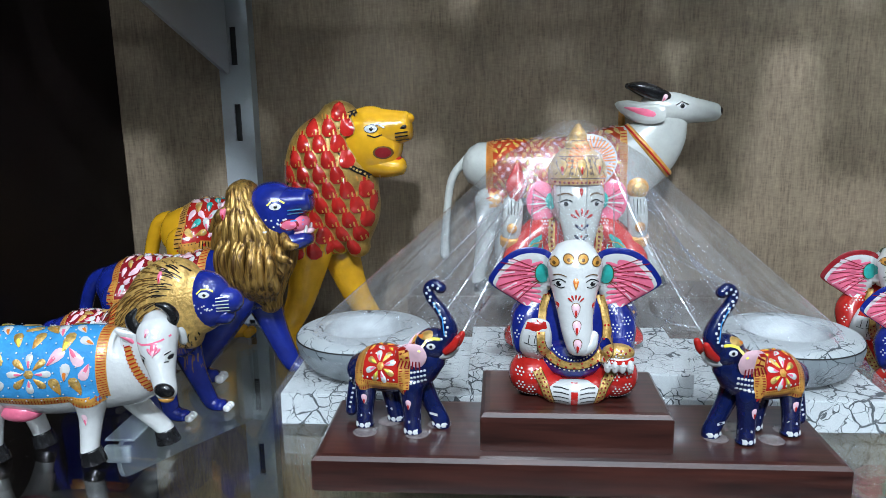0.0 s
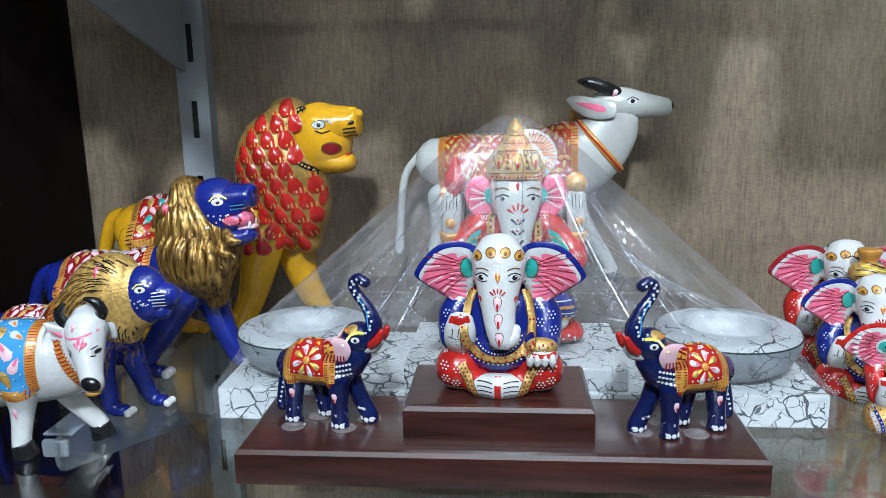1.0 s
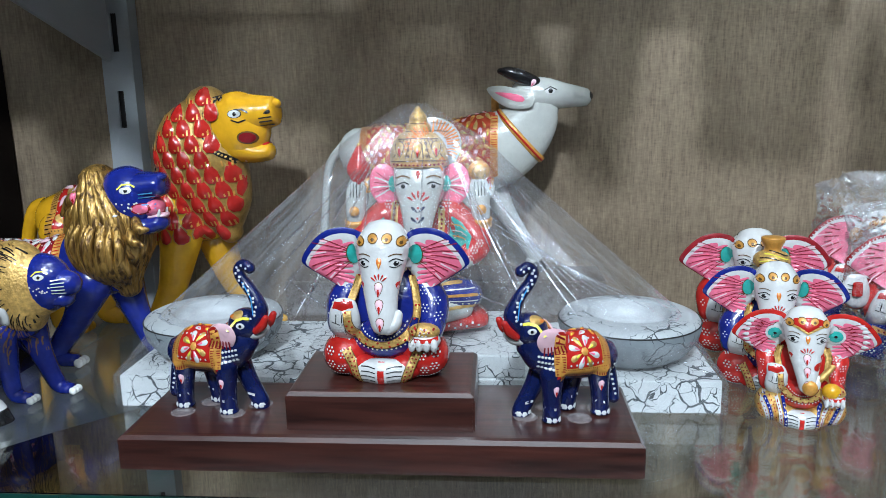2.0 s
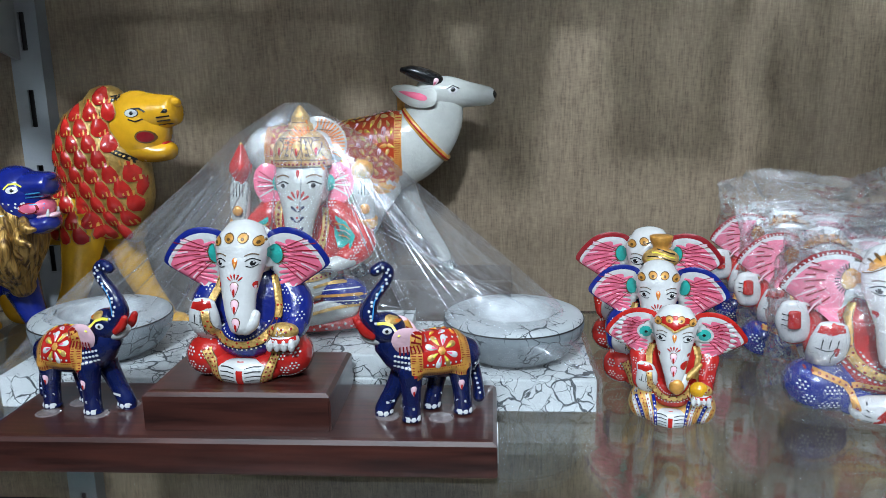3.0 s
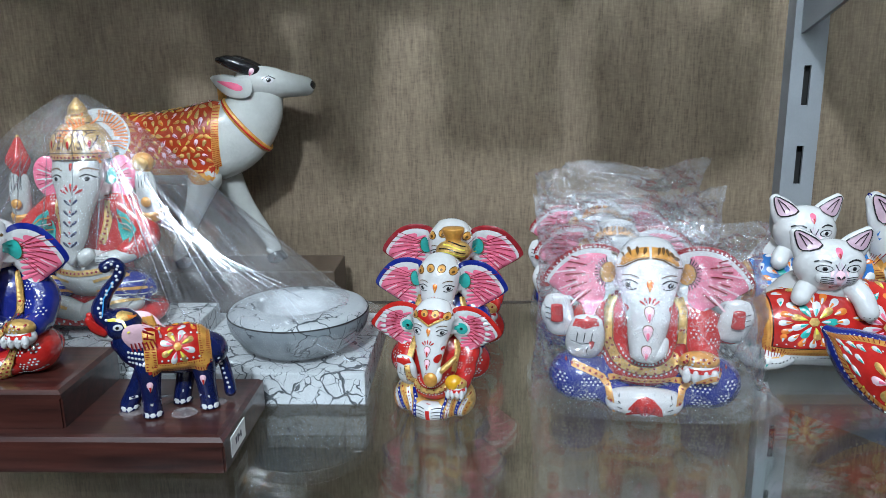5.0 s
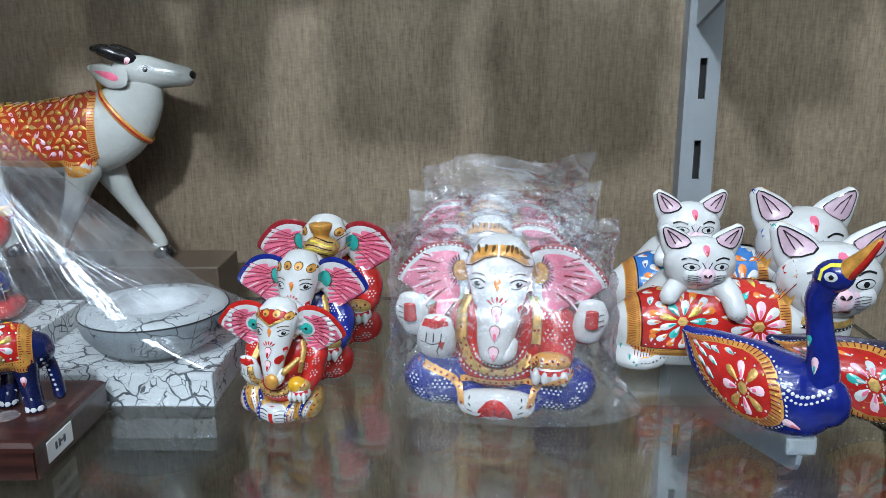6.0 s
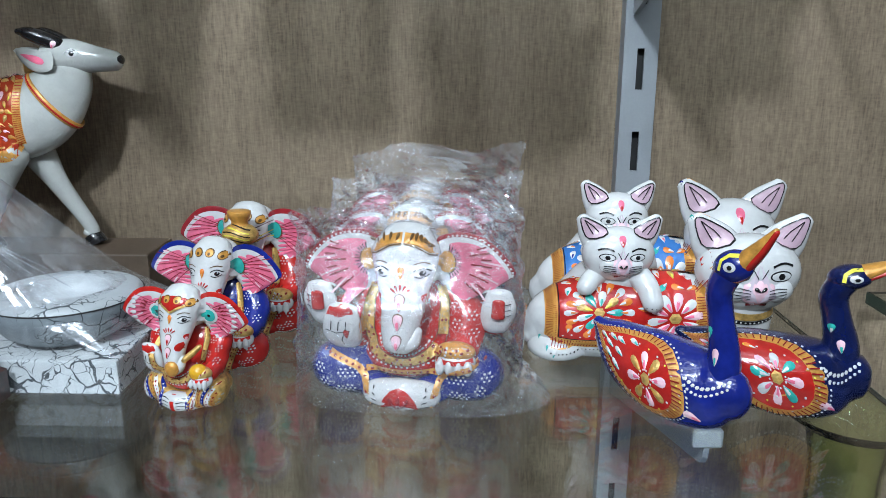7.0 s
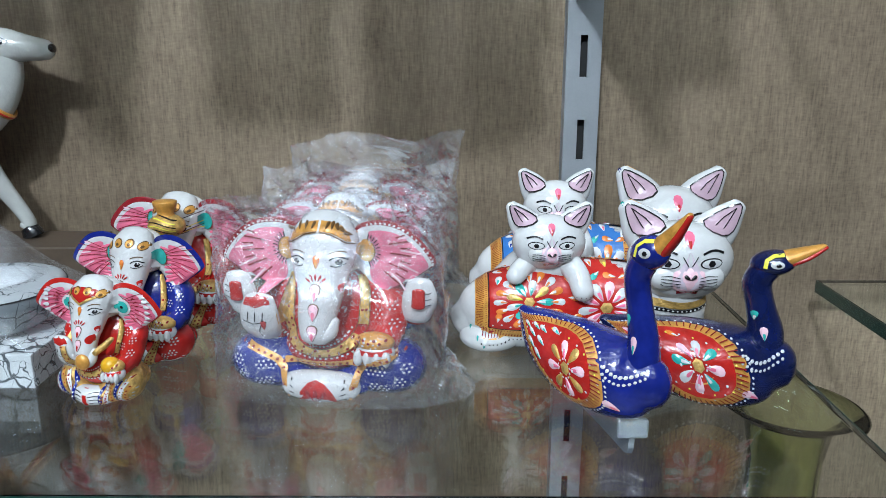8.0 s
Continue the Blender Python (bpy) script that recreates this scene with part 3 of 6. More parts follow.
def hem(c, u0, u1, v0, v1, place, width, base, tick, step=1.3, skew=0.0):
    """A border of slanting strokes round a cloth."""
    sh = lambda v: skew * (v - v0)
    for a, b, p, q in ((u0, v0, u1, v0), (u0, v1, u1, v1), (u0, v0, u0, v1), (u1, v0, u1, v1)):
        n = max(4, int(math.hypot(p - a, q - b) / 1.6))
        c.ribbon([(a + (p - a) * k / n + sh(b + (q - b) * k / n), b + (q - b) * k / n) for k in range(n + 1)], width, place, base, 0.18)
        m = int(math.hypot(p - a, q - b) / step)
        for k in range(m):
            t = (k + 0.5) / m
            u, v = a + (p - a) * t + sh(b + (q - b) * t), b + (q - b) * t
            du, dv = (0.3, width * 0.42) if b == q else (width * 0.42, 0.3)
            c.ribbon([(u - du, v - dv), (u + du, v + dv)], 0.34, place, tick, 0.36)


WP, GP = (WHITE, PINK), (GOLD, None)

# ---- crackle-painted stand with two bowls ----
def bowl_stand():
    root = tagged(new("candle_stand"), "white crackle-painted stepped stand with two round bowls", "candle stand")
    part("slab", box(-0.0765, 0.2072, 0.3455, 0.4330, 0.0, 0.0157, 0.0008), CRACKLE, root)
    part("platform", box(0.0135, 0.1177, 0.3475, 0.4180, 0.0158, 0.0268, 0.0008), CRACKLE, root)
    cup = [(0.0, 0.0), (0.019, 0.0), (0.0225, 0.0008), (0.029, 0.005), (0.0335, 0.0115), (0.0348, 0.0165), (0.0345, 0.0192)]
    rim = [(0.0345, 0.0192), (0.0335, 0.0209), (0.0315, 0.0218), (0.0290, 0.0223), (0.0218, 0.0229), (0.0207, 0.0228), (0.0201, 0.0220)]
    well = [(0.0201, 0.0220), (0.0194, 0.0190), (0.0182, 0.0160), (0.0150, 0.0138), (0.0, 0.0128)]
    for x in (-0.0410, 0.1702):
        b = part("bowl", lathe(cup), BOWL_GREY, root, "round grey crackle-glazed bowl", smooth=True)
        b.location = (x, 0.381, 0.0157)
        part("rim", lathe(rim), BOWL_RIM, b, "pale cracked rim", smooth=True)
        part("well", lathe(well), BOWL_WELL, b, smooth=True)
        part("rim_crack", lathe([(0.03462, 0.0190), (0.0349, 0.0193), (0.0347, 0.0197), (0.0343, 0.0196)]), SLOT_DARK, b, "dark crack under the rim")
    return root


bowl_stand()


GLUE = mat("dried_glue", (0.16, 0.13, 0.13), 0.12, coat=0.5, var=0.3, vs=400)


# ---- mahogany stand with the seated figure and two small elephants ----
def mahogany_stand():
    root = tagged(new("wooden_stand"), "dark varnished mahogany two-step display stand with price sticker", "display stand")
    for name, lims in (("board", (-0.0465, 0.1615, 0.2825, 0.3415, 0.0012, 0.0156)), ("plinth", (0.0205, 0.0962, 0.2905, 0.3405, 0.01565, 0.0316))):
        bm = box(*lims)
        top = [e for e in bm.edges if all(v.co.z > lims[4] + 0.005 for v in e.verts)]
        bmesh.ops.bevel(bm, geom=top, offset=0.0038, segments=3, affect="EDGES", profile=0.62)
        rest = [e for e in bm.edges if abs(e.verts[0].co.z - e.verts[1].co.z) > 0.006]
        bmesh.ops.bevel(bm, geom=rest, offset=0.0008, segments=2, affect="EDGES")
        part(name, bm, WOOD, root)
    st = part("price_sticker", box(0.16152, 0.1618, 0.2905, 0.3090, 0.0034, 0.0118), PAPER, root, "small white price sticker")
    for k, (y, z, w, h) in enumerate(((0.2965, 0.0078, 0.0008, 0.003), (0.2990, 0.0078, 0.0007, 0.0032), (0.3010, 0.0079, 0.0016, 0.0008), (0.3028, 0.0077, 0.0007, 0.003))):
        part("ink_bar", box(0.16182, 0.16192, y - w, y + w, z - h / 2, z + h / 2), INK, st)
    for x in (-0.038, 0.153):
        for y in (0.290, 0.334):
            part("foot_pad", lathe([(0, -0.0001), (0.004, -0.0001), (0.004, 0.0013), (0, 0.0013)], 16, (x, y)), SLOT_DARK, root)
    for x0 in (-0.0135, 0.1315):
        for dx, dy in ((-0.015, -0.005), (-0.006, 0.006), (0.007, -0.006), (0.016, 0.004)):
            part("glue_blob", lathe([(0.0052, 0.01562), (0.0045, 0.0160), (0.002, 0.0162), (0, 0.0163)], 14, (x0 + dx, 0.311 + dy)), GLUE, root, "dried clear glue")
    return root


mahogany_stand()


# ---- elephant-headed seated figures ----
EAR = [(7, 47), (8.5, 60), (13, 63.6), (19, 64.2), (25, 62.2), (30.5, 57), (34.4, 50.5), (33, 47.2), (26.5, 42.4), (19.5, 38), (14, 40.5), (10, 44)]


def seated(c, robe, legs, rim, sash, inner=PINK, palms="two", star=None, dotted=False, paws=True):
    """A seated elephant-headed figure about 65 mm tall: long face running into the trunk, wide fanned ears, crossed legs."""
    four = palms == "four"
    c.ell((0, 4, 8), (23, 15, 9), legs, n=26)
    for s in (-1, 1):
        c.ell((s * 15.5, -3.5, 9.4), (10.4, 13, 10.2), legs, (0, s * 8, s * 20), n=26)
        c.ell((s * 9, -11, 5.4), (8, 6, 5.6), legs, (0, 0, s * 30))
    c.tube([(0, 4, 4, 18, 12), (0, 3, 16, 17.5, 13), (0, 4, 28, 18.5, 11.5), (0, 5, 37, 16, 9.5), (0, 5, 43, 10, 7)], robe, side=(1, 0, 0), n=32)
    c.ell((0, -5, 17), (14, 10.5, 9.6), robe, n=26)
    c.tube([(-7.5, -13.5, 4.4, 5, 5), (0, -15.6, 4.8, 5.2, 5.6), (7.5, -13.5, 4.4, 5, 5)], WHITE)
    for s in (-1, 1):
        c.tube([(s * 13, 5, 39, 6), (s * 18.4, 2, 31, 7), (s * 18.5, -3, 22, 6.2)], robe)
    # the raised palm and the hand that holds a sweet
    px, pz = (-20, 30) if four else (-15.4, 27.6)
    c.tube([(px, -5, pz - 9, 5.2, 4.6), (px, -11, pz - 4.5, 6.4, 3.8), (px + 0.4, -13.4, pz + 1.6, 6.2, 3.0), (px + 0.8, -13.8, pz + 6.6, 4.8, 2.2)], WHITE, side=(1, 0, 0), n=22)
    c.tube([(19, -3, 22, 5.6), (19, -9, 21, 5.0), (17.5, -12.5, 20, 4.8)], robe)
    c.ell((17, -14.5, 18.6), (6.6, 5.0, 4.6), WHITE)
    c.ell((17, -14.2, 22.4), (6.4, 4.8, 3.6), sash)
    for k in range(4):
        c.ell((12.6 + 2.9 * k, -18.6, 17.6), (1.5, 1.6, 2.9), WHITE, n=12)
    if four:
        for s in (-1, 1):
            c.tube([(s * 15, 7, 35, 6), (s * 23, 5, 30, 5.6), (s * 28, 1, 29, 5)], robe)
            c.tube([(s * 28, -1, 29, 5.0, 3.6), (s * 29.5, -3, 36, 5.6, 3), (s * 29.5, -3, 41.5, 4.2, 2.2)], WHITE, side=(1, 0, 0))
            c.tube([(s * 29.4, -6.2, 33.5, 2.2, 1.0), (s * 29.6, -6.4, 39.5, 2.0, 0.9)], RED, side=(1, 0, 0), n=14)
    # skull, face and trunk as one long form
    c.ell((0, 3, 54), (11.6, 10.5, 11.4), WHITE, n=30)
    tip = -1.0 if four else 1.2
    c.tube([(0, -1, 62, 8.6, 7), (0, -4.5, 57.5, 11.0, 8.6), (0, -7, 51.5, 10.2, 8.4), (0, -10, 45, 8.4, 7.4), (0.2, -13.4, 38, 6.9, 6.0), (0.6 * tip + 0.2, -16, 31, 6.0, 5.2), (tip + 0.4, -17.4, 25.4, 5.0, 4.6)], WHITE, side=(1, 0, 0), n=30, ends=(0.7, 0.8))
    c.tube([(tip + 2.0, -17.6, 25.0, 3.6, 3.4), (tip + 4.6, -17.6, 26.6, 3.0, 2.8), (tip + 5.6, -16.6, 30.0, 2.3, 2.3)], WHITE, side=(0, 1, 0), n=18)
    for s in (-1, 1):
        X, Y = Vector((s, -0.10, 0)), Vector((0, -0.10, 1))
        c.plate(EAR if s > 0 else EAR[::-1], (0, 6.0, 0), X, Y, 4.4, rim, bulge=-1.6 * s)
    c.seal()

    def shrunk(s, k, au, av, low):
        return loop([(s * max(low, au + (u - au) * k), av + (v - av) * k) for u, v in EAR], 3)

    for s in (-1, 1):
        c.decal(shrunk(s, 0.90 if not four else 0.935, 15, 39.5, 8), front, WHITE, 0.3, rings=(0.25, 0.5, 0.75, 0.9, 1.0), base=True)
        c.decal(shrunk(s, 0.80 if not four else 0.86, 19, 39.2, 17.0 if not four else 13.5), front, inner, 0.3, rings=(0.25, 0.5, 0.75, 0.9, 1.0), base=True)
        for k in range(8):
            # pink drawn out in tongues towards the head, dark pleats between them
            a = radians(-50 + 13.5 * k)
            if not four:
                c.petal(s * (22.5 - 0.3 * abs(k - 3)), 50.2 + 8.2 * math.sin(a) - 1.0, 9.5, 2.0, (180 - 26 * math.sin(a)) if s > 0 else 26 * math.sin(a), front, inner, None, 0.3, 0.15)
            a2 = a + 0.11
            reach = 30.5 - 0.30 * abs(k - 4.2) ** 2
            line = [(s * (13.5 + (reach - 13.5) * t), 51.5 + (3 + 12.5 * t) * math.sin(a2) - 3.2 * t * t) for t in (0, 0.2, 0.4, 0.6, 0.8, 1)]
            c.ribbon(line if not four else line[2 + k % 2 : 5], 0.34 if not four else 0.6, front, MAROON, 0.5)
            if k % 2 == 0:
                c.ribbon([(u, v + 1.5) for u, v in line[3:]], 0.7, front, PALE, 0.35)
        c.decal([(s * (12.6 + 2.9 * math.cos(a)), 53 + 4.4 * math.sin(a)) for a in np.arange(0, 6.28, 0.45)], front, star or TEAL, 0.7, 0.6)
        c.ribbon([(s * (12.6 + 3.0 * math.cos(a)), 53 + 4.5 * math.sin(a)) for a in np.arange(-1.6, 1.7, 0.3)], 0.35, front, UMBER, 0.9)
        if four:
            for a in np.arange(-1.3, 1.4, 0.22):
                c.ribbon([(s * (12.6 + q * math.cos(a)), 53 + 1.4 * q * math.sin(a)) for q in (3.3, 4.0, 4.8)], 0.34, front, BLACK, 0.7)
        if dotted:
            edge = [tuple(q) for q in loop(EAR, 4)]
            c.dots([(s * (15 + (u - 15) * 0.955), 40 + (v - 40) * 0.955) for u, v in edge[8:27]], 0.42, front, WHITE, 0.5)
        # eye, lids and brow
        e = 51.4
        c.decal([(s * 6.8 + 2.7 * math.cos(a), e + 1.5 * math.sin(a)) for a in np.arange(0, 6.28, 0.5)], front, WHITE, 0.25)
        c.dots([(s * 6.6, e)], 1.1, front, BLACK, 0.5, 0.1)
        c.dots([(s * 6.5 + 0.5, e + 0.5)], 0.35, front, WHITE, 0.8, 0.1)
        c.ribbon([(s * (3.9 + 0.85 * k), e + 0.9 + 1.0 * math.sin(k * 0.6)) for k in range(7)], 0.42, front, BLACK, 0.35)
        c.ribbon([(s * (4.2 + 0.85 * k), e - 0.9 - 0.7 * math.sin(k * 0.7)) for k in range(6)], 0.32, front, BLACK, 0.35)
        c.ribbon([(s * (3.6 + 1.0 * k), e + 3.0 + 0.8 * math.sin(k * 0.6)) for k in range(6)], 0.36, front, UMBER, 0.35)
        c.petal(s * 7.2, 40.5, 3.2, 2.2, 90, front, RED, PALE)
        # gold knee bands with red studs, and dotted cloth
        band = [(s * (9.4 + 0.42 * k + 0.03 * k * k), 0.6 + 1.7 * k) for k in range(9)]
        if not four:
            c.ribbon(band, 3.6, front, GOLD, 0.6)
            c.ribbon([(u + s * 1.9, v) for u, v in band], 0.3, front, UMBER, 0.8)
            c.ribbon([(u - s * 1.9, v) for u, v in band], 0.3, front, UMBER, 0.8)
            for q in (-0.8, 0.8):
                c.dots([(u + q, v) for u, v in band], 0.42, front, MAROON, 1.0)
            c.dots([(s * (14 + 1.15 * k), 17.5 + 1.0 * math.sin(k * 0.5)) for k in range(9)], 0.42, front, WHITE, 0.5)
            c.dots([(s * (13.8 + 1.1 * k), 1.8 + 0.03 * k * k) for k in range(10)], 0.42, front, WHITE)
        for u, v in ((16, 12), (21, 7.5), (17, 5.5), (21.5, 13)):
            c.dots([(s * u, v)] + [(s * (u + 1.5 * math.cos(q)), v + 1.5 * math.sin(q)) for q in np.arange(0, 6.2, 1.05)], 0.42, front, WHITE)
        for u, v in ((16, 37), (21, 33), (16.5, 30), (22, 27), (17.5, 23)):
            c.dots([(s * u, v)] + [(s * (u + 1.5 * math.cos(q)), v + 1.5 * math.sin(q)) for q in np.arange(0, 6.2, 1.05)], 0.36, front, WHITE)
    # garland of gold with studs and a row of white beads
    wide, low = (13.2, 16.5) if not four else (12.0, 17.5)
    U = [(wide * math.cos(a), 27 + (27 - low) * math.sin(a)) for a in np.linspace(math.pi, 2 * math.pi, 27)]
    chain = [(-10.6, 43), (-12.2, 38), (-wide - 0.1, 31)] + U + [(wide + 0.1, 31), (12.2, 38), (10.6, 43)]
    c.ribbon(chain, 3.3, front, GOLD, 0.7)
    for q in (-1.0, 1.0):
        c.dots([(x * (1 + 0.05 * q), z - 0.9 * q * (1 if z < 27 else 0)) for x, z in chain[:: 2 if q > 0 else 3]], 0.5, front, MAROON if robe == RED else RED, 1.1)
    for q in (-1.75, 1.75):
        c.ribbon([(x * (1 + 0.068 * q), z - 0.85 * q * (1 if z < 27 else 0)) for x, z in chain], 0.28, front, UMBER, 0.85)
    c.dots([(x * 1.22, z - 2.3) for x, z in U], 0.45, front, WHITE, 0.5)
    c.dots([(x * 0.80, z + 2.3) for x, z in U[4:-4]], 0.40, front, WHITE, 0.5)
    # feet
    if paws:
        c.ribbon([(0, 0.4), (0, 3), (0, 6), (0, 10)], 2.6, front, RED, 0.4)
        for k in (-1, 1):
            for z in (2.0, 3.9, 5.8, 7.6):
                c.ribbon([(k * 2.2, z), (k * 5.5, z + 0.5), (k * 8.2, z + 0.2)], 0.34, front, BLACK, 0.35)
    # palm lines and fingers
    c.decal([(px - 4.2, pz + 4.6), (px, pz + 3.8), (px + 4.6, pz + 5.0), (px + 4.0, pz + 7.6), (px + 0.6, pz + 8.6), (px - 3.2, pz + 7.4)], front, RED, 0.4)
    for k in (-1, 0, 1):
        c.ribbon([(px + 2.4 * k, pz + 2.2), (px + 2.4 * k - 0.4, pz - 1.5)], 0.32, front, BLACK, 0.35)
    c.ribbon([(px - 4.5, pz - 1.4), (px - 1, pz - 2.6), (px + 3.4, pz - 1.6)], 0.32, front, BLACK, 0.35)
    c.ribbon([(px + 1.5, pz - 3), (px + 0.6, pz - 5.5), (px + 1.0, pz - 8)], 0.32, front, BLACK, 0.35)
    c.petal(px + 2.2, pz - 5, 4.0, 2.2, 90, front, RED)
    c.ribbon([(11.2, 20.3), (14, 19.8), (17, 19.7), (20, 19.8), (22.8, 20.4)], 1.6, front, RED, 0.5)
    for k in range(6):
        c.dots([(12.6 + 1.7 * k, 23.4 + 0.9 * (k % 2))], 0.5, front, MAROON, 0.5)
    # brow ornaments and the painted drops down the trunk
    for k in (-1.5, -0.5, 0.5, 1.5) if not four else ():
        u, v = k * 5.6, 61.6 - 0.75 * k * k
        c.decal([(u + 2.2 * math.cos(a), v + 2.1 * math.sin(a)) for a in np.arange(0, 6.28, 0.5)], front, UMBER, 0.4)
        c.decal([(u + 1.8 * math.cos(a), v + 1.7 * math.sin(a)) for a in np.arange(0, 6.28, 0.5)], front, OCHRE, 0.7)
        c.dots([(u, v - 0.3)], 0.75, front, UMBER, 1.1, 0.1)
    c.petal(0, 49.4, 4.6, 2.6, 90, front, ORANGE, OCHRE)
    for a in (40, 65, 90, 115, 140):
        c.petal(1.5 * math.cos(radians(a)), 43.6 + 1.5 * math.sin(radians(a)), 2.6, 0.9, a, front, RED)
    for k, z in enumerate((38.6, 31.8, 24.4)):
        x = (0.3 * k * tip)
        c.petal(x, z - 0.3, 6.2, 4.2, 90, front, UMBER, None, 0.25, 0.1)
        c.petal(x, z, 5.6, 3.6, 90, front, PALE, PINK if four else RED, 0.5, 0.2)
    return c


def gold_pot(c):
    """A ribbed gold pot held up before the trunk."""
    c.ell((4, -24, 55.5), (8.2, 7.5, 5.6), GOLD)
    c.tube([(4, -24, 59, 4.6), (4, -24, 61.5, 3.6), (4, -24, 65, 5.0), (4, -24, 67, 5.2)], OCHRE, side=(1, 0, 0), ends=(1, 0.12))
    c.tube([(1, -12, 40, 5), (3, -22, 44, 4), (4, -24, 50, 3.5)], WHITE, side=(1, 0, 0))
    c.seal()
    for k in range(-3, 4):
        c.ribbon([(-4 + 2 * j, 55 + k * 1.6 + 1.4 * math.sin(j * 0.6)) for j in range(9)], 0.45, front, BLACK if k % 2 else LEMON, 0.3)


c = seated(Clay(3), BLUE, RED, BLUE, GOLD)
c.done("seated_elephant_figurine", "seated elephant-headed figurine in blue and red on the wooden plinth", "figurine", pose(0.0588, 0.318, 0.0313, 0, 0, -2), "seated figurines", 0.965, wide=1.055)

c = seated(Clay(4), RED, GOLD, RED, GOLD, star=WHITE)
for s in (-1, 1):
    c.decal([(s * 14.0 + 4.6 * math.cos(a), 51 + 4.6 * math.sin(a)) for a in np.arange(0, 6.28, 0.4)], front, WHITE, 1.0, 0.2)
    c.decal([(s * 14.0 + 3.4 * math.cos(a), 51 + 3.4 * math.sin(a)) for a in np.arange(0, 6.28, 0.4)], front, TEAL, 1.5, 0.3)
    c.dots([(s * 14.0, 51)], 0.9, front, BLACK, 2.0, 0.1)
    # painted bands of blue, white and ochre round the legs, scalloped white ear border
    for k in range(7):
        u, m = 8.6 + 2.5 * k, (BLUE, WHITE, OCHRE)[k % 3]
        line = [(s * (u + (0.04 + 0.018 * k) * q * q), 0.8 + 2.0 * q) for q in range(9)]
        c.ribbon(line, 1.9, front, m, 0.7)
        c.dots(line, 0.42, front, WHITE if m == BLUE else MAROON, 1.05)
    for k in range(7):
        a = radians(-62 + 19 * k)
        c.petal(s * (24.5 + 5.0 * math.cos(a)), 50 + 9.5 * math.sin(a), 3.4, 2.6, 180 if s > 0 else 0, front, WHITE, None, 0.7, 0.2)
        c.petal(s * (17 + 3.6 * math.cos(a)), 50.5 + 5.4 * math.sin(a), 3.0, 0.8, math.degrees(a) if s > 0 else 180 - math.degrees(a), front, MAROON, None, 0.8, 0.1)
c.decal([(-9.5, 59.5), (-4, 58), (0, 55.5), (4, 58), (9.5, 59.5), (6, 62.4), (0, 63.4), (-6, 62.4)], front, RED, 0.5, rings=(0.3, 0.6, 0.85, 1.0))
c.ribbon([(-9.5, 59.3), (-4, 57.8), (0, 55.3), (4, 57.8), (9.5, 59.3)], 1.2, front, GOLD, 0.9)
c.ell((15.5, -15, 23.0), (5.6, 4.8, 4.6), YELLOW)
c.tube([(8, -17, 30, 2.0, 1.8), (11, -14, 33, 2.2, 2.0), (13, -12, 36, 1.8, 1.6)], GOLD)
c.ell((2.5, -21, 26), (4.4, 2.4, 4.4), OCHRE)
c.decal([(6.4 + 3.0 * math.cos(a), 37.5 + 2.4 * math.sin(a)) for a in np.arange(0, 6.28, 0.5)], front, RED, 0.5)
for v in c.v:
    # narrow lap under the wide ears
    v.x *= 0.82 + 0.18 * min(1, max(0, (v.z - 30) / 9))
c.done("seated_elephant_figurine", "small seated elephant-headed figurine, red robe and striped legs", "figurine", pose(0.2405, 0.3440, 0.0, 0, 0, -14), "seated figurines", 0.78, wide=1.12)

c = seated(Clay(5), BLUE, RED, BLUE, GOLD)
c.done("seated_elephant_figurine", "seated elephant-headed figurine in blue, partly hidden in its row", "figurine", pose(0.2415, 0.3865, 0.0, 0, 0, -11), "seated figurines", 0.93, wide=1.05)

c = seated(Clay(6), RED, RED, MAROON, GOLD)
c.ell((-1, 2, 62.5), (7, 6, 3.4), GREEN)
gold_pot(c)
c.done("seated_elephant_figurine", "seated elephant-headed figurine with a gold pot, last of its row", "figurine", pose(0.2460, 0.4340, 0.0, 0, 0, -8), "seated figurines", 1.04, wide=1.10)

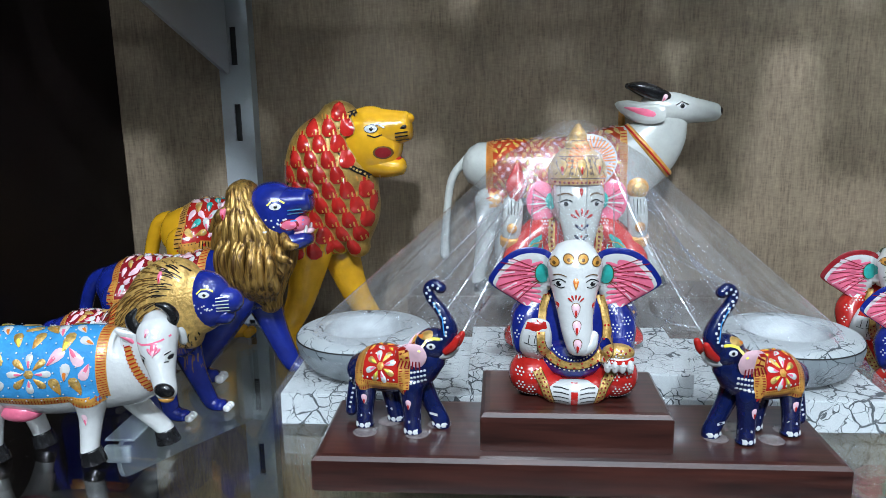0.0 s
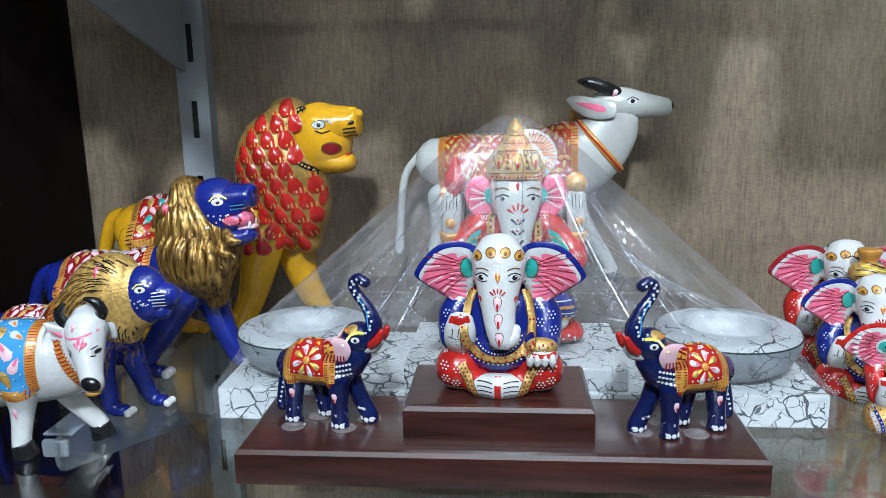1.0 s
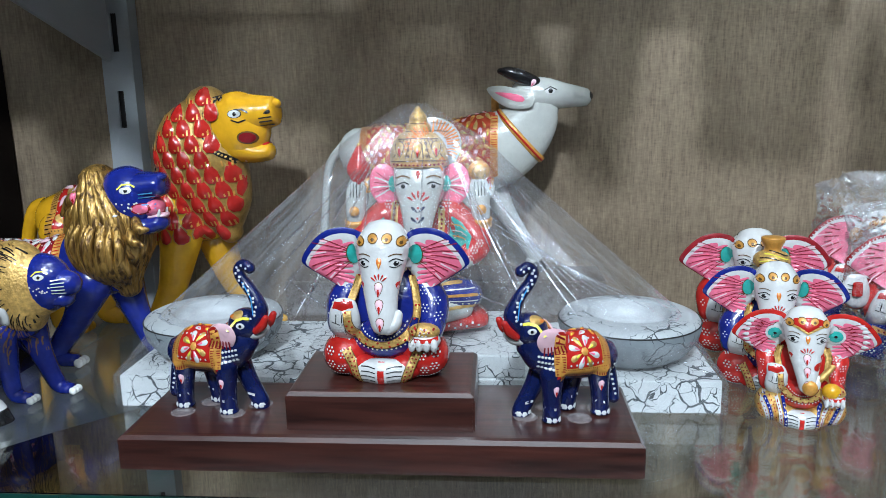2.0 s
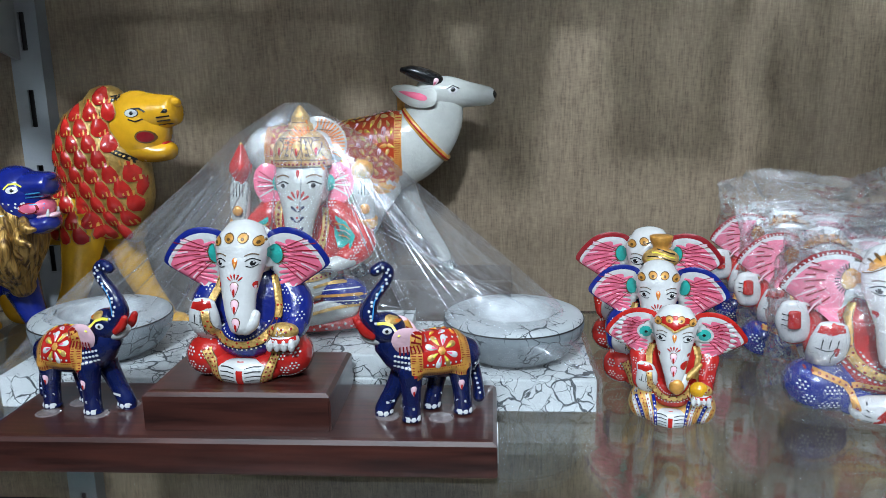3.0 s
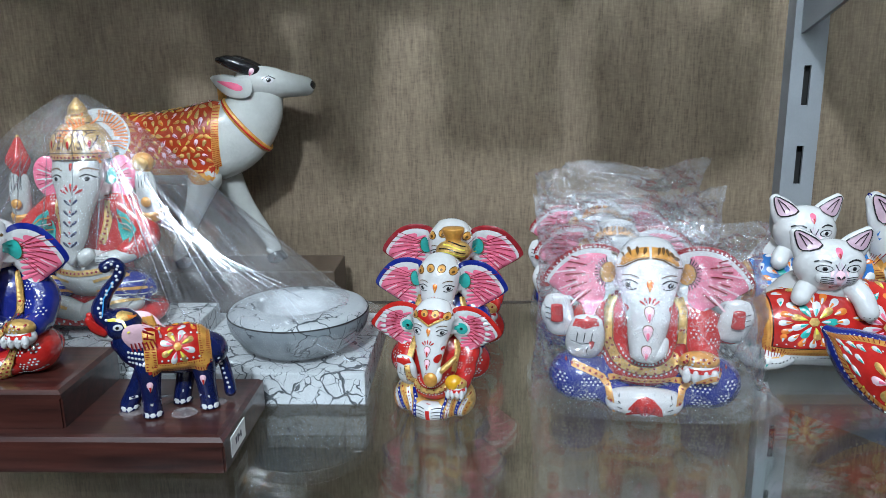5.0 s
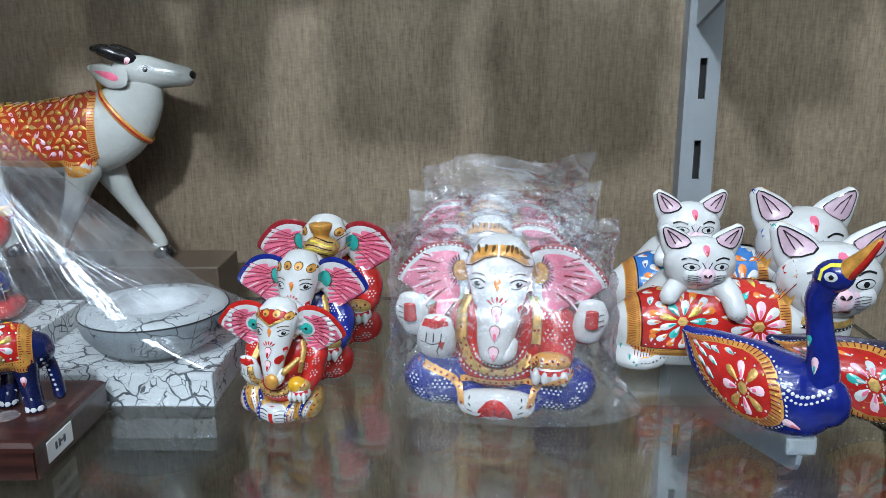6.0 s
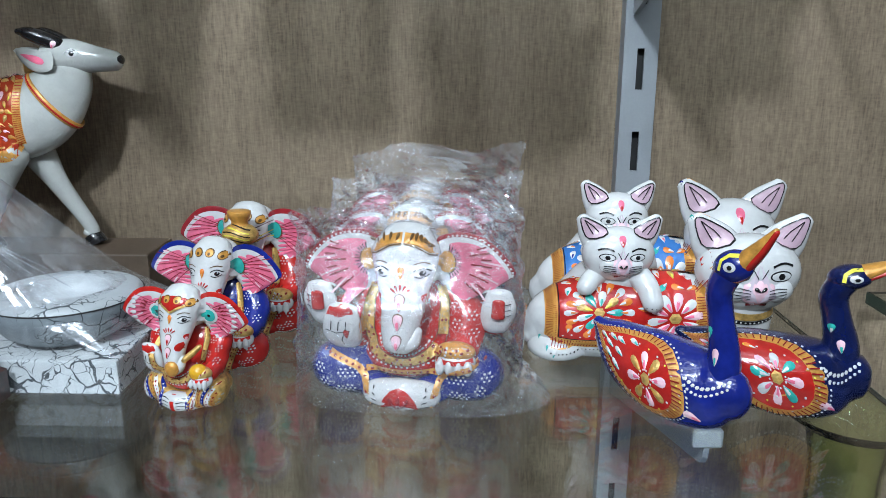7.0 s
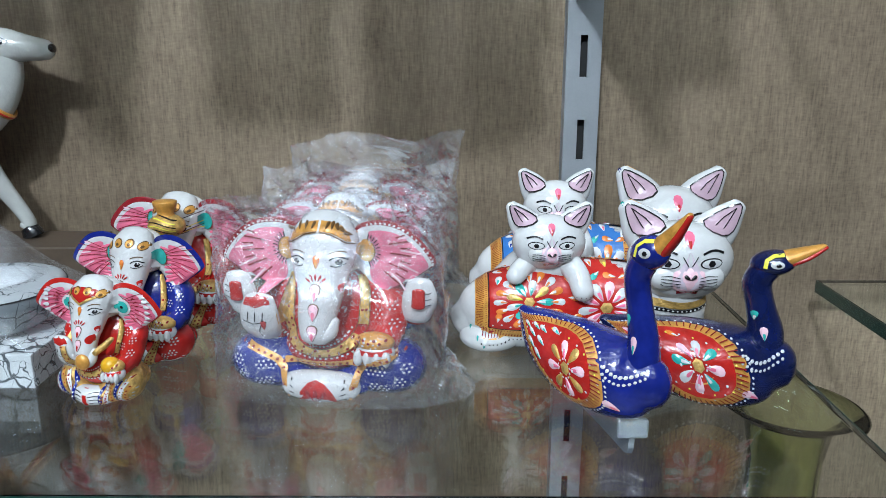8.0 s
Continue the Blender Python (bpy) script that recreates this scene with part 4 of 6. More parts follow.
def bagged(seed):
    """The four-armed figure: blue dotted knees, red robe, gold cap band and a red shell between the feet."""
    c = seated(Clay(seed), RED, BLUE, MAROON, OCHRE, palms="four", star=OCHRE, inner=ROSE, dotted=True, paws=False)
    for s in (-1, 1):
        c.ell((s * 20.5, -5, 10.4), (11.5, 12, 10.6), BLUE, (0, 0, s * 12), n=26)
    c.tube([(-7.5, -15.5, 5, 5.2, 5.2), (0, -17.5, 5.6, 5.4, 6.0), (7.5, -15.5, 5, 5.2, 5.2)], WHITE)
    c.seal()
    for s in (-1, 1):
        c.decal([(s * 0.3, 62), (s * 4, 61.2), (s * 8.4, 58.2), (s * 10.6, 57.2), (s * 10.2, 60.2), (s * 6.5, 63.4), (s * 3, 64.8), (s * 0.4, 65.2)], front, OCHRE, 0.5, rings=(0.4, 0.7, 1.0))
        c.ribbon([(s * 0.4, 61.8), (s * 4, 60.9), (s * 8.4, 57.8), (s * 10.6, 56.9)], 0.45, front, UMBER, 0.8)
        for k in range(5):
            c.petal(s * (2.2 + 1.9 * k), 62.6 - 0.16 * k * k, 2.6, 1.3, 70 - 70 * (s < 0) * 0 + 20 * k, front, UMBER, None, 0.8)
        for u, v in ((19, 12), (25, 8), (20, 5), (27, 13), (16, 15)):
            c.dots([(s * u, v)] + [(s * (u + 1.5 * math.cos(q)), v + 1.5 * math.sin(q)) for q in np.arange(0, 6.2, 1.05)], 0.42, front, WHITE)
        sash = [(s * (30 - 2.0 * k), 19.2 - 0.08 * k * k) for k in range(9)] + [(s * 12, 11), (s * 11, 6.5), (s * 10.6, 1)]
        c.ribbon(sash, 2.2, front, OCHRE, 0.7)
        c.dots(sash, 0.5, front, MAROON, 1.1)
        for k in range(4):
            c.ribbon([(s * (6.6 + 0.6 * k), 1.6 + 2.2 * k), (s * (9.2 - 0.3 * k), 2 + 2.4 * k)], 0.34, front, BLACK, 0.5)
        for k in range(3):
            c.ribbon([(s * 31.5, 34 + 2.2 * k), (s * 33.4, 34.2 + 2.2 * k)], 0.34, front, BLACK, 0.4)
    c.ribbon([(-12 + 2 * q, 13.2 + 0.012 * (q - 6) ** 2) for q in range(13)], 2.2, front, OCHRE, 0.7)
    c.dots([(-12 + 2 * q, 13.2) for q in range(13)], 0.5, front, MAROON, 1.1)
    c.decal([(-6, 0.8), (6, 0.8), (5.2, 5), (2.6, 8.6), (0, 9.8), (-2.6, 8.6), (-5.2, 5)], front, RED, 0.7, rings=(0.3, 0.6, 1.0))
    for a in (-30, 0, 30):
        c.petal(0.9 * math.sin(radians(a)), 1.4, 5.5, 1.6, 90 - a, front, MAROON, None, 1.0)
    return c


for k, (x, y, sc, rz) in enumerate(((0.3350, 0.3540, 1.14, -8), (0.3330, 0.4200, 1.06, -7), (0.3350, 0.4790, 1.06, -5))):
    bagged(7 + k).done("seated_elephant_figurine", "four-armed seated elephant-headed figurine with pink ears inside a clear bag", "figurine", pose(x, y, 0.0008, 0, 0, rz), "bagged figurines", sc, wide=1.17)


def crowned():
    """Tall crowned seated figure, four arms, one pair raised with emblems."""
    c = Clay(11)
    c.tube([(-30, 2, 5.5, 14, 5.5), (0, -2, 6, 19, 6), (30, 2, 5.5, 14, 5.5)], RED, side=(0, 1, 0), n=26)
    c.tube([(0, 4, 8, 23, 14), (0, 4, 26, 19, 13), (0, 4, 46, 19, 12), (0, 5, 60, 15, 10), (0, 5, 68, 9, 8)], RED, side=(1, 0, 0), n=30)
    c.ell((0, -5, 28), (17, 12, 13), CREAM, n=26)
    for s in (-1, 1):
        c.ell((s * 19, -4, 20), (14, 12, 9), BLUE, (0, s * 16, s * 15), n=24)
        c.tube([(s * 22, -9, 13, 5.5), (s * 10, -15, 12, 5.8), (s * 2, -17, 10, 5)], CREAM)
        # lower arms
        c.tube([(s * 16, 3, 60, 7.5), (s * 27, 0, 51, 7), (s * 30, -5, 44, 6.6), (s * 22, -11, 39, 5.5)], RED, n=22)
        c.tube([(s * 24, -11, 38.5, 4.6, 4), (s * 17, -14, 37, 5.4, 4), (s * 11, -15, 36.5, 4.4, 3.2)], CREAM, n=18)
        # raised arms, hands and emblems
        c.tube([(s * 17, 6, 62, 6.5), (s * 27, 5, 54, 6), (s * 32, 2, 55, 5.6)], RED, n=20)
        c.tube([(s * 32, 1, 54, 5.6, 5), (s * 32, 0, 57.5, 5.8, 5.2)], OCHRE, side=(1, 0, 0), n=20, ends=(0.3, 0.3))
        c.tube([(s * 32, 0, 58, 4.6, 4), (s * 31.5, -1, 66, 5.2, 3.6), (s * 31, -1, 74, 5.0, 3.2), (s * 30.6, -1, 78, 3.6, 2.4)], CREAM, side=(1, 0, 0), n=20)
        c.ell((s * 32, -5, 63), (2.6, 1.4, 2.6), OCHRE)
        if s > 0:
            c.ell((31, -1, 82), (5.6, 3.6, 5.4), OCHRE)
            c.ell((31, -4, 82), (3.6, 1.6, 3.4), GOLD)
        else:
            c.tube([(-30, -1, 78, 3), (-30, -1, 84, 5.4), (-29.5, -1, 90, 3.4), (-29, -1, 95, 1.2)], RED, side=(1, 0, 0), ridges=5, depth=0.12)
            c.tube([(-29.4, -1, 91, 2.2), (-29, -1, 96, 0.8)], GOLD, side=(1, 0, 0))
    c.ell((1, 1, 76), (13.6, 12, 15), CREAM, n=30)
    c.tube([(1, -4, 84, 12.6, 8), (1, -7, 76, 12.4, 8.6), (1, -10, 68, 10, 7.5), (0.5, -13.5, 59, 7.6, 6.2), (0, -16, 50, 6.2, 5.4), (-2, -17, 42, 5.2, 4.8), (1, -17.5, 37.5, 4.6, 4.2), (6, -17, 39.5, 3.6, 3.6)], CREAM, side=(1, 0, 0), n=28, ends=(0.6, 0.8))
    for s in (-1, 1):
        o = [(11, 79), (15, 85), (21, 85.5), (25, 80), (24.5, 71), (19, 64.5), (14, 63.5), (11, 69)]
        c.plate(o if s > 0 else o[::-1], (1, 4, 0), Vector((s, -0.15, 0)), Vector((0, 0, 1)), 3.4, PINK, bulge=-s)
    c.tube([(1, 1, 85, 14.2), (1, 1, 88, 14.6), (1, 1, 93, 14.2), (1, 1, 98, 11.6), (1, 1, 101, 8.6), (1, 1, 102.5, 6.4), (1, 1, 105, 6.0), (1, 1, 106.4, 4.6), (1, 1, 109, 4.4), (1, 1, 111, 3.2), (1, 1, 113, 1.6)], GOLD, side=(1, 0, 0), n=32, ends=(0.1, 0.8))
    disc = [(14.5 * math.cos(a), 95 + 13.5 * math.sin(a)) for a in np.linspace(0, 2 * math.pi, 30)[:-1]]
    c.plate(disc, (8, 9, 0), (1, 0, 0), (0, 0, 1), 2.5, CREAM)
    c.seal()
    for k in range(30):
        a = -1.2 + k * 0.152
        c.ribbon([(8 + q * math.cos(a), 95 + 0.93 * q * math.sin(a)) for q in (7, 10, 13.6)], 0.85, front, ORANGE, 0.4)
    for z, m, w in ((85.3, UMBER, 0.5), (87, OCHRE, 2.2), (88.8, UMBER, 0.5), (99.2, UMBER, 0.5), (102.4, UMBER, 0.5), (106.2, UMBER, 0.4)):
        c.ribbon([(-14 + 1.25 * k, z - 0.03 * (k - 12) ** 2 * 0.3) for k in range(25)], w, front, m, 0.5)
    c.dots([(-11 + 2.0 * k, 86.6) for k in range(13)], 0.6, front, MAROON, 0.8)
    for u in (-8, 1, 10):
        c.petal(u, 90, 8.2, 6.0, 90, front, UMBER, None, 0.4, 0.1)
        c.petal(u, 90.6, 7.0, 4.8, 90, front, GOLD, RED, 0.7, 0.3)
    for k in range(9):
        c.ribbon([(1 + (k - 4) * (1.6 + 1.4 * q), 99 - 9.0 * q) for q in (0, 0.5, 1)], 0.45, front, UMBER, 0.45)
    for u in (-3.6, 5.6):
        c.dots([(u, 91), (u, 94), (u * 0.9, 97)], 0.85, front, UMBER, 0.6)
    for s in (-1, 1):
        for k in range(7):
            c.ribbon([(1 + s * (13.5 + 0.4 * abs(k - 3)), 75 + 0.6 * (k - 3)), (1 + s * (23.5 - 0.5 * abs(k - 3)), 74.5 + 2.6 * (k - 3))], 0.7 if k % 2 else 0.35, front, WHITE if k % 2 else MAROON, 0.5)
        c.decal([(1 + s * (13.2 + 2.6 * math.cos(a)), 76 + 4.2 * math.sin(a)) for a in np.arange(0, 6.28, 0.5)], front, TEAL, 0.8, 0.3)
        e = 76.5
        c.decal([(1 + s * 7.8 + 2.6 * math.cos(a), e + 1.3 * math.sin(a)) for a in np.arange(0, 6.28, 0.5)], front, WHITE, 0.3)
        c.dots([(1 + s * 7.4, e)], 1.2, front, BLACK, 0.6)
        c.ribbon([(1 + s * (4.4 + 1.1 * k), e + 1.0 + math.sin(k * 0.7)) for k in range(7)], 0.6, front, BLACK, 0.4)
        c.ribbon([(1 + s * (4.0 + 1.2 * k), e + 4.0 + math.sin(k * 0.6)) for k in range(7)], 0.7, front, UMBER, 0.4)
        # shawl with dotted flowers, sleeve, studded necklace
        c.decal([(s * 17, 60), (s * 22, 57), (s * 27, 50), (s * 25, 44.5), (s * 17, 43), (s * 15.6, 50)], front, TEAL, 0.6, rings=(0.3, 0.6, 0.85, 1.0))
        for k in range(4):
            c.ribbon([(s * (16.5 + 0.4 * k), 56 - 3.4 * k), (s * (21 + 0.6 * k), 55.4 - 3.2 * k), (s * (24.5 - 0.2 * k), 52.6 - 2.4 * k)], 0.6, front, WHITE if k % 2 else OCHRE, 0.9)
        for u, v in ((12, 63), (15, 66), (28, 44), (31, 47), (26, 40), (13, 57)):
            c.dots([(s * u, v)] + [(s * (u + 1.5 * math.cos(q)), v + 1.5 * math.sin(q)) for q in np.arange(0, 6.2, 1.05)], 0.45, front, WHITE)
        chain = [(s * 11, 66), (s * 12, 58), (s * 11, 50), (s * 8.5, 44)]
        c.ribbon([tuple(q) for q in loop(chain, 4)[:13]], 3.4, front, GOLD, 0.7)
        c.dots([tuple(q) for q in loop(chain, 4)[:13]], 0.7, front, MAROON, 1.2)
        for k in range(5):
            m = (GOLD, WHITE, OCHRE, WHITE, GOLD)[k]
            c.ribbon([(s * (6 + 3.2 * j), 13.5 + 3.0 * k + 0.9 * j - 0.10 * j * j) for j in range(9)], 1.4 if k % 2 == 0 else 0.5, front, m, 0.5)
        c.dots([(s * (6 + 3.2 * j), 15 + 0.9 * j - 0.10 * j * j) for j in range(9)], 0.5, front, WHITE, 0.8)
        for k in range(4):
            c.ribbon([(s * (28.6 + 1.7 * k), 77), (s * (29 + 1.6 * k), 70)], 0.35, front, BLACK, 0.3)
            c.ribbon([(s * 10, 38.6 - 1.3 * k), (s * 16, 38.8 - 1.3 * k)], 0.35, front, BLACK, 0.3)
    c.ribbon([(-16 + 2 * k, 30 + 0.03 * (k - 8) ** 2) for k in range(17)], 3.0, front, GOLD, 0.6)
    c.dots([(-16 + 2 * k, 30 + 0.03 * (k - 8) ** 2) for k in range(17)], 0.6, front, MAROON, 1.0)
    c.dots([(-30 + 3 * j, 5 + 1.5 * (j % 2)) for j in range(21)], 0.7, front, WHITE)
    for k, z in enumerate((64, 59, 54, 49, 44)):
        for s in (-1, 1):
            c.petal(0.8 - 0.3 * k, z, 4.4, 1.5, 90 + s * 48, front, NAVY, None)
        c.dots([(0.8 - 0.3 * k, z + 2.4)], 0.6, front, RED)
    for a in (30, 60, 90, 120, 150):
        c.petal(1 + 2 * math.cos(radians(a)), 68.5 + 2 * math.sin(radians(a)), 4.2, 1.4, a, front, RED)
    c.petal(1, 80, 4.0, 2.2, 90, front, RED)
    return c


crowned().done("crowned_elephant_figurine", "tall crowned elephant-headed figurine in red under clear wrap", "figurine", pose(0.0655, 0.3880, 0.0269, 0, 0, 3), "", 0.985)


# ---- animals in profile, facing +x before they are turned ----
def elephant():
    c = Clay(21)
    c.tube([(-17, 0, 24, 8, 8), (-10, 0, 25.5, 10, 10), (0, 0, 26, 10, 9.5), (8, 0, 28, 8.5, 9), (14, 0, 33, 6, 7)], NAVY, n=26)
    for x, y, fx in ((-14, -5, -15.5), (-9, 5, -5), (7, -5, 7), (6, 5, 16)):
        c.tube([(x, y, 22, 5, 5.5), (0.5 * (x + fx), y, 12, 3.8, 4), (fx, y, 3, 3.6, 3.8), (fx, y, 0.6, 4, 4.2)], NAVY, ends=(1, 0.15))
    c.ell((15, 0, 39), (8, 6.4, 7), NAVY, (0, -25, 0))
    c.tube([(19, 0, 41, 4.6), (22.5, 0, 46, 3.6), (19.5, 0, 53, 2.7), (15, 0, 58.5, 2.4), (13.5, 0, 62.5, 2.3), (16, 0, 65, 2.2), (19, 0, 63.5, 2.4)], NAVY)
    c.tube([(18, 0, 36, 3.8), (22, 0, 36.5, 3), (24.5, 0, 38, 2)], WHITE)
    for y in (-3, 3):
        c.tube([(22, y, 37.5, 1.6), (25, y, 40, 1.9), (27, y, 43.5, 1.4)], RED)
    c.tube([(-18.5, 0, 27, 2.2), (-22, 0, 20, 2.2), (-24, 0, 10, 2.4), (-24.5, 0, 4, 2.6)], NAVY)
    for s in (-1, 1):
        o = [(1, -1), (4.4, 4), (2, 9.6), (-5.5, 11), (-10.5, 6.5), (-8.5, 0), (-3.5, -3.2)]
        c.plate(o if s < 0 else o[::-1], (11, s * 6.6, 31), (1, s * 0.1, 0.25), (0, s * 0.25, 1), 2.2, PALE)
    c.seal()
    w = along(25, 0, 10)
    c.cloth(-17, 7, -5, 22, w, RED, 0.6)
    hem(c, -15.5, 5.5, -3.5, 21, w, 4.8, OCHRE, MAROON, 1.0)
    c.flower(-5, 5, 6.8, w, [(WHITE, PINK), (GOLD, LEMON)], OCHRE, 8, 20)
    c.dots([(-13 + 2.4 * k, 0.2 + 9.6 * (j % 2)) for k in range(7) for j in range(2)], 0.45, w, WHITE, 0.6)
    c.scatter(-13, 4, 11, 20, w, [(ORANGE, LEMON), (WHITE, PINK)], 3.6, 4.4)
    p = lambda u, v: (Vector((u, -100, v)), Vector((0, 1, 0)))
    path = [(20.5, 43), (22.3, 46), (21.6, 50), (19.5, 53), (17, 56), (15, 58.5), (13.6, 61.5), (14.2, 64), (16.4, 65), (18.6, 63.8)]
    c.dots(path + [((a[0] + b[0]) / 2 + 0.9, (a[1] + b[1]) / 2) for a, b in zip(path[:-3], path[1:-2])], 0.62, p, WHITE)
    c.ribbon([(21.8, 44.5), (20.6, 51.5), (16.4, 58)], 0.5, p, SKY, 0.25)
    c.dots([(-20.5 - 0.5 * k, 22 - 2.2 * k) for k in range(8)], 0.6, p, WHITE)
    for x in (-15.5, 7, 16, -5):
        c.ribbon([(x - 3.6, 7), (x, 6.4), (x + 3.6, 7)], 1.1, p, WHITE)
        c.dots([(x - 2.4, 1.8), (x + 0.2, 1.5), (x + 2.6, 1.8)], 1.25, p, WHITE, 0.2, 0.5)
    for x in (-13.5, 7):
        c.petal(x, 12, 4.6, 3, 90, p, PALE, RED)
    for z in (24, 26.2, 28.4):
        c.dots([(8.5 + 1.3 * k, z + 0.25 * k) for k in range(5)], 0.6, p, WHITE)
    c.decal([(16.5 + 1.9 * math.cos(a), 40 + 1.3 * math.sin(a)) for a in np.arange(0, 6.28, 0.6)], p, WHITE, 0.3)
    c.dots([(16.7, 40)], 0.75, p, BLACK, 0.6)
    c.ribbon([(12.5, 38.5), (14.5, 42.2), (17.5, 43.2), (20, 43)], 1.1, p, LEMON, 0.5)
    c.petal(9, 43, 8, 4, 10, p, GOLD, ORANGE)
    for k in range(7):
        c.ribbon([(2.6 + 1.55 * k, 30.2 - 0.2 * (k - 3)), (3.8 + 1.4 * k, 33.6)], 0.6, p, MAROON, 0.5)
    return c


c = elephant()
c.done("elephant_figurine", "small navy elephant figurine with raised trunk and red saddle cloth", "figurine", pose(-0.0135, 0.3125, 0.0157, 0, 0, -16), "small elephants", 0.985)
c.done("elephant_figurine", "small navy elephant figurine with raised trunk and red saddle cloth", "figurine", pose(0.1315, 0.3090, 0.0157, 0, 0, 22), "small elephants", 0.985, flip=True)


def bull():
    """A white bull with a blue painted blanket, its head turned to the near side."""
    c = Clay(31)
    c.tube([(-62, 0, 43, 12, 15), (-48, 0, 43, 16, 19), (-28, 0, 41, 17, 20), (-12, 0, 42, 16, 20), (2, -1, 43, 14.5, 19), (13, -3, 44, 12, 17), (20, -5, 49, 9, 13), (23, -6, 56, 8, 10)], WHITE, n=30)
    for x, y, fx, fy, kn in ((-52, -8, -54, -8, 22), (-48, 8, -40, 8, 22), (-6, -9, -8, -11, 22), (2, 8, 19, 9, 20)):
        c.tube([(x, y, 32, 8, 9), (0.6 * x + 0.4 * fx, y, kn, 5, 5.5), (fx, fy, 8, 4, 4.2), (fx, fy, 6, 4.2, 4.6)], WHITE, ends=(1, 0.1))
        c.tube([(fx, fy, 7, 4.3, 4.8), (fx + 1, fy, 3, 4.8, 5.6), (fx + 1.5, fy, 0.5, 5, 6)], BLACK, ends=(0.1, 0.1))
    # head lowered and turned to the near side
    first = len(c.v)
    c.tube([(24, -6, 66, 7.2, 6), (24.8, -9.5, 62.5, 9.0, 7.6), (25.8, -13.5, 56, 8.0, 7.0), (27.8, -18.5, 48, 5.6, 5.6), (29.4, -22, 42.6, 4.9, 4.4)], WHITE, side=(1, 0.25, 0), n=26)
    c.ell((30.0, -25.2, 43.4), (4.6, 2.6, 3.1), BLACK, (18, 0, -10))
    c.ell((29.4, -23.2, 39.6), (3.6, 2.6, 1.5), OCHRE, (10, 0, -10))
    c.tube([(17.5, -9, 63.5, 2.6), (14.6, -10, 66, 2.7), (14.0, -11, 70, 2.2), (16.6, -11, 73.6, 0.9)], BLACK, side=(0, 1, 0))
    c.tube([(30.6, -8, 66.5, 2.6), (32.0, -8.5, 70, 2.6), (29.6, -9, 74, 2.2), (25.6, -9.5, 75.6, 0.9)], BLACK, side=(0, 1, 0))
    c.plate([(1, -3.6), (-4, -4.6), (-9.5, -1), (-11, 3), (-6, 3.4), (0, 2.4)], (17.5, -9.5, 59.5), (1, 0.1, -0.25), (0, -0.25, 1), 3.0, WHITE)
    c.plate([(0, -4), (3, -5), (4, -1), (3, 3), (0, 3)], (32, -5, 60), (0.8, 0.6, 0), (0, -0.25, 1), 2.5, WHITE)
    for v in c.v[first:]:
        v.x += 2.6 + max(0, 58 - v.z) * 0.10
        v.z -= 1.0 + max(0, 58 - v.z) * 0.12
    c.tube([(17, -3, 50, 9, 12), (22, -5, 57, 8.5, 10), (25.5, -7, 62, 7, 7)], WHITE, side=(0, 1, 0))
    c.tube([(-63, 0, 50, 2.4), (-70, 0, 40, 2.2), (-72, 0, 24, 2.2)], WHITE)
    c.ell((-40, -6, 24), (10, 6, 5), PINK)
    c.seal()
    w = along(42, 0, 19)
    c.cloth(-58, 4, -12, 44, w, SKY, 0.7, 26, 22)
    hem(c, -57, 3, -10.5, 43, w, 4.6, OCHRE, RED, 1.4)
    petals = [(WHITE, PINK), (WHITE, ORANGE), (PALE, PINK), (GOLD, OCHRE), (GOLD, LEMON)]
    c.flower(-28, 4, 9.5, w, [(WHITE, PINK), (GOLD, OCHRE)], GOLD, 8)
    c.scatter(-54, -37, -7, 42, w, petals, 9.2, 8.8)
    c.scatter(-20, 0.0, -7, 42, w, petals, 9.2, 8.8)
    c.scatter(-38, -18, 16, 42, w, petals, 9.2, 8.8)
    p = lambda u, v: (Vector((u, -120, v)), Vector((0, 1, 0)))
    c.dots([(-57 + 3.3 * k, -9 + 6.8 * j + 2.5 * (k % 2)) for k in range(18) for j in range(7)], 0.42, w, WHITE, 0.75, 0.15)
    collar = [(14.2 + 0.62 * k + 0.012 * k * k, 56 - 1.75 * k) for k in range(13)]
    c.ribbon(collar, 3.6, p, OCHRE, 0.5)
    for u, v in collar:
        c.ribbon([(u - 1.6, v - 0.5), (u + 1.6, v + 0.7)], 0.55, p, RED, 0.8)
    c.dots([(u - 2.2, v) for u, v in collar] + [(u + 2.2, v) for u, v in collar], 0.35, p, RED, 0.4)
    for u, v, q in ((23.6, 52.4, -1), (35.2, 53.4, 1)):
        c.decal([(u + 1.7 * math.cos(a), v + 1.6 * math.sin(a)) for a in np.arange(0, 6.28, 0.6)], p, CREAM, 0.3)
        c.dots([(u + 0.3, v)], 1.0, p, BLACK, 0.6)
        c.ribbon([(u - 1.8, v + 1.4), (u, v + 2.1), (u + 1.8, v + 1.2)], 0.45, p, BLACK, 0.5)
        c.ribbon([(u - 1.6, v - 1.3), (u, v - 1.7), (u + 1.6, v - 1.2)], 0.35, p, BLACK, 0.5)
    c.petal(28.8, 54.2, 5.6, 3.8, 86, p, PINK, PALE)
    c.petal(28.8, 54.6, 4.2, 1.6, 130, p, PINK)
    c.petal(28.8, 54.6, 4.2, 1.6, 46, p, PINK)
    c.ribbon([(20.6, 59.4), (23.6, 59.0), (27.6, 59.6), (31.6, 60.6), (35.1, 62)], 0.8, p, PINK, 0.4)
    c.petal(25, 62, 3.5, 2.6, 80, p, PALE, PINK)
    c.petal(11.4, 60.8, 7, 2.6, -24, p, PINK)
    c.petal(-7, 20, 5.5, 3.2, 95, p, PALE, PINK)
    return c


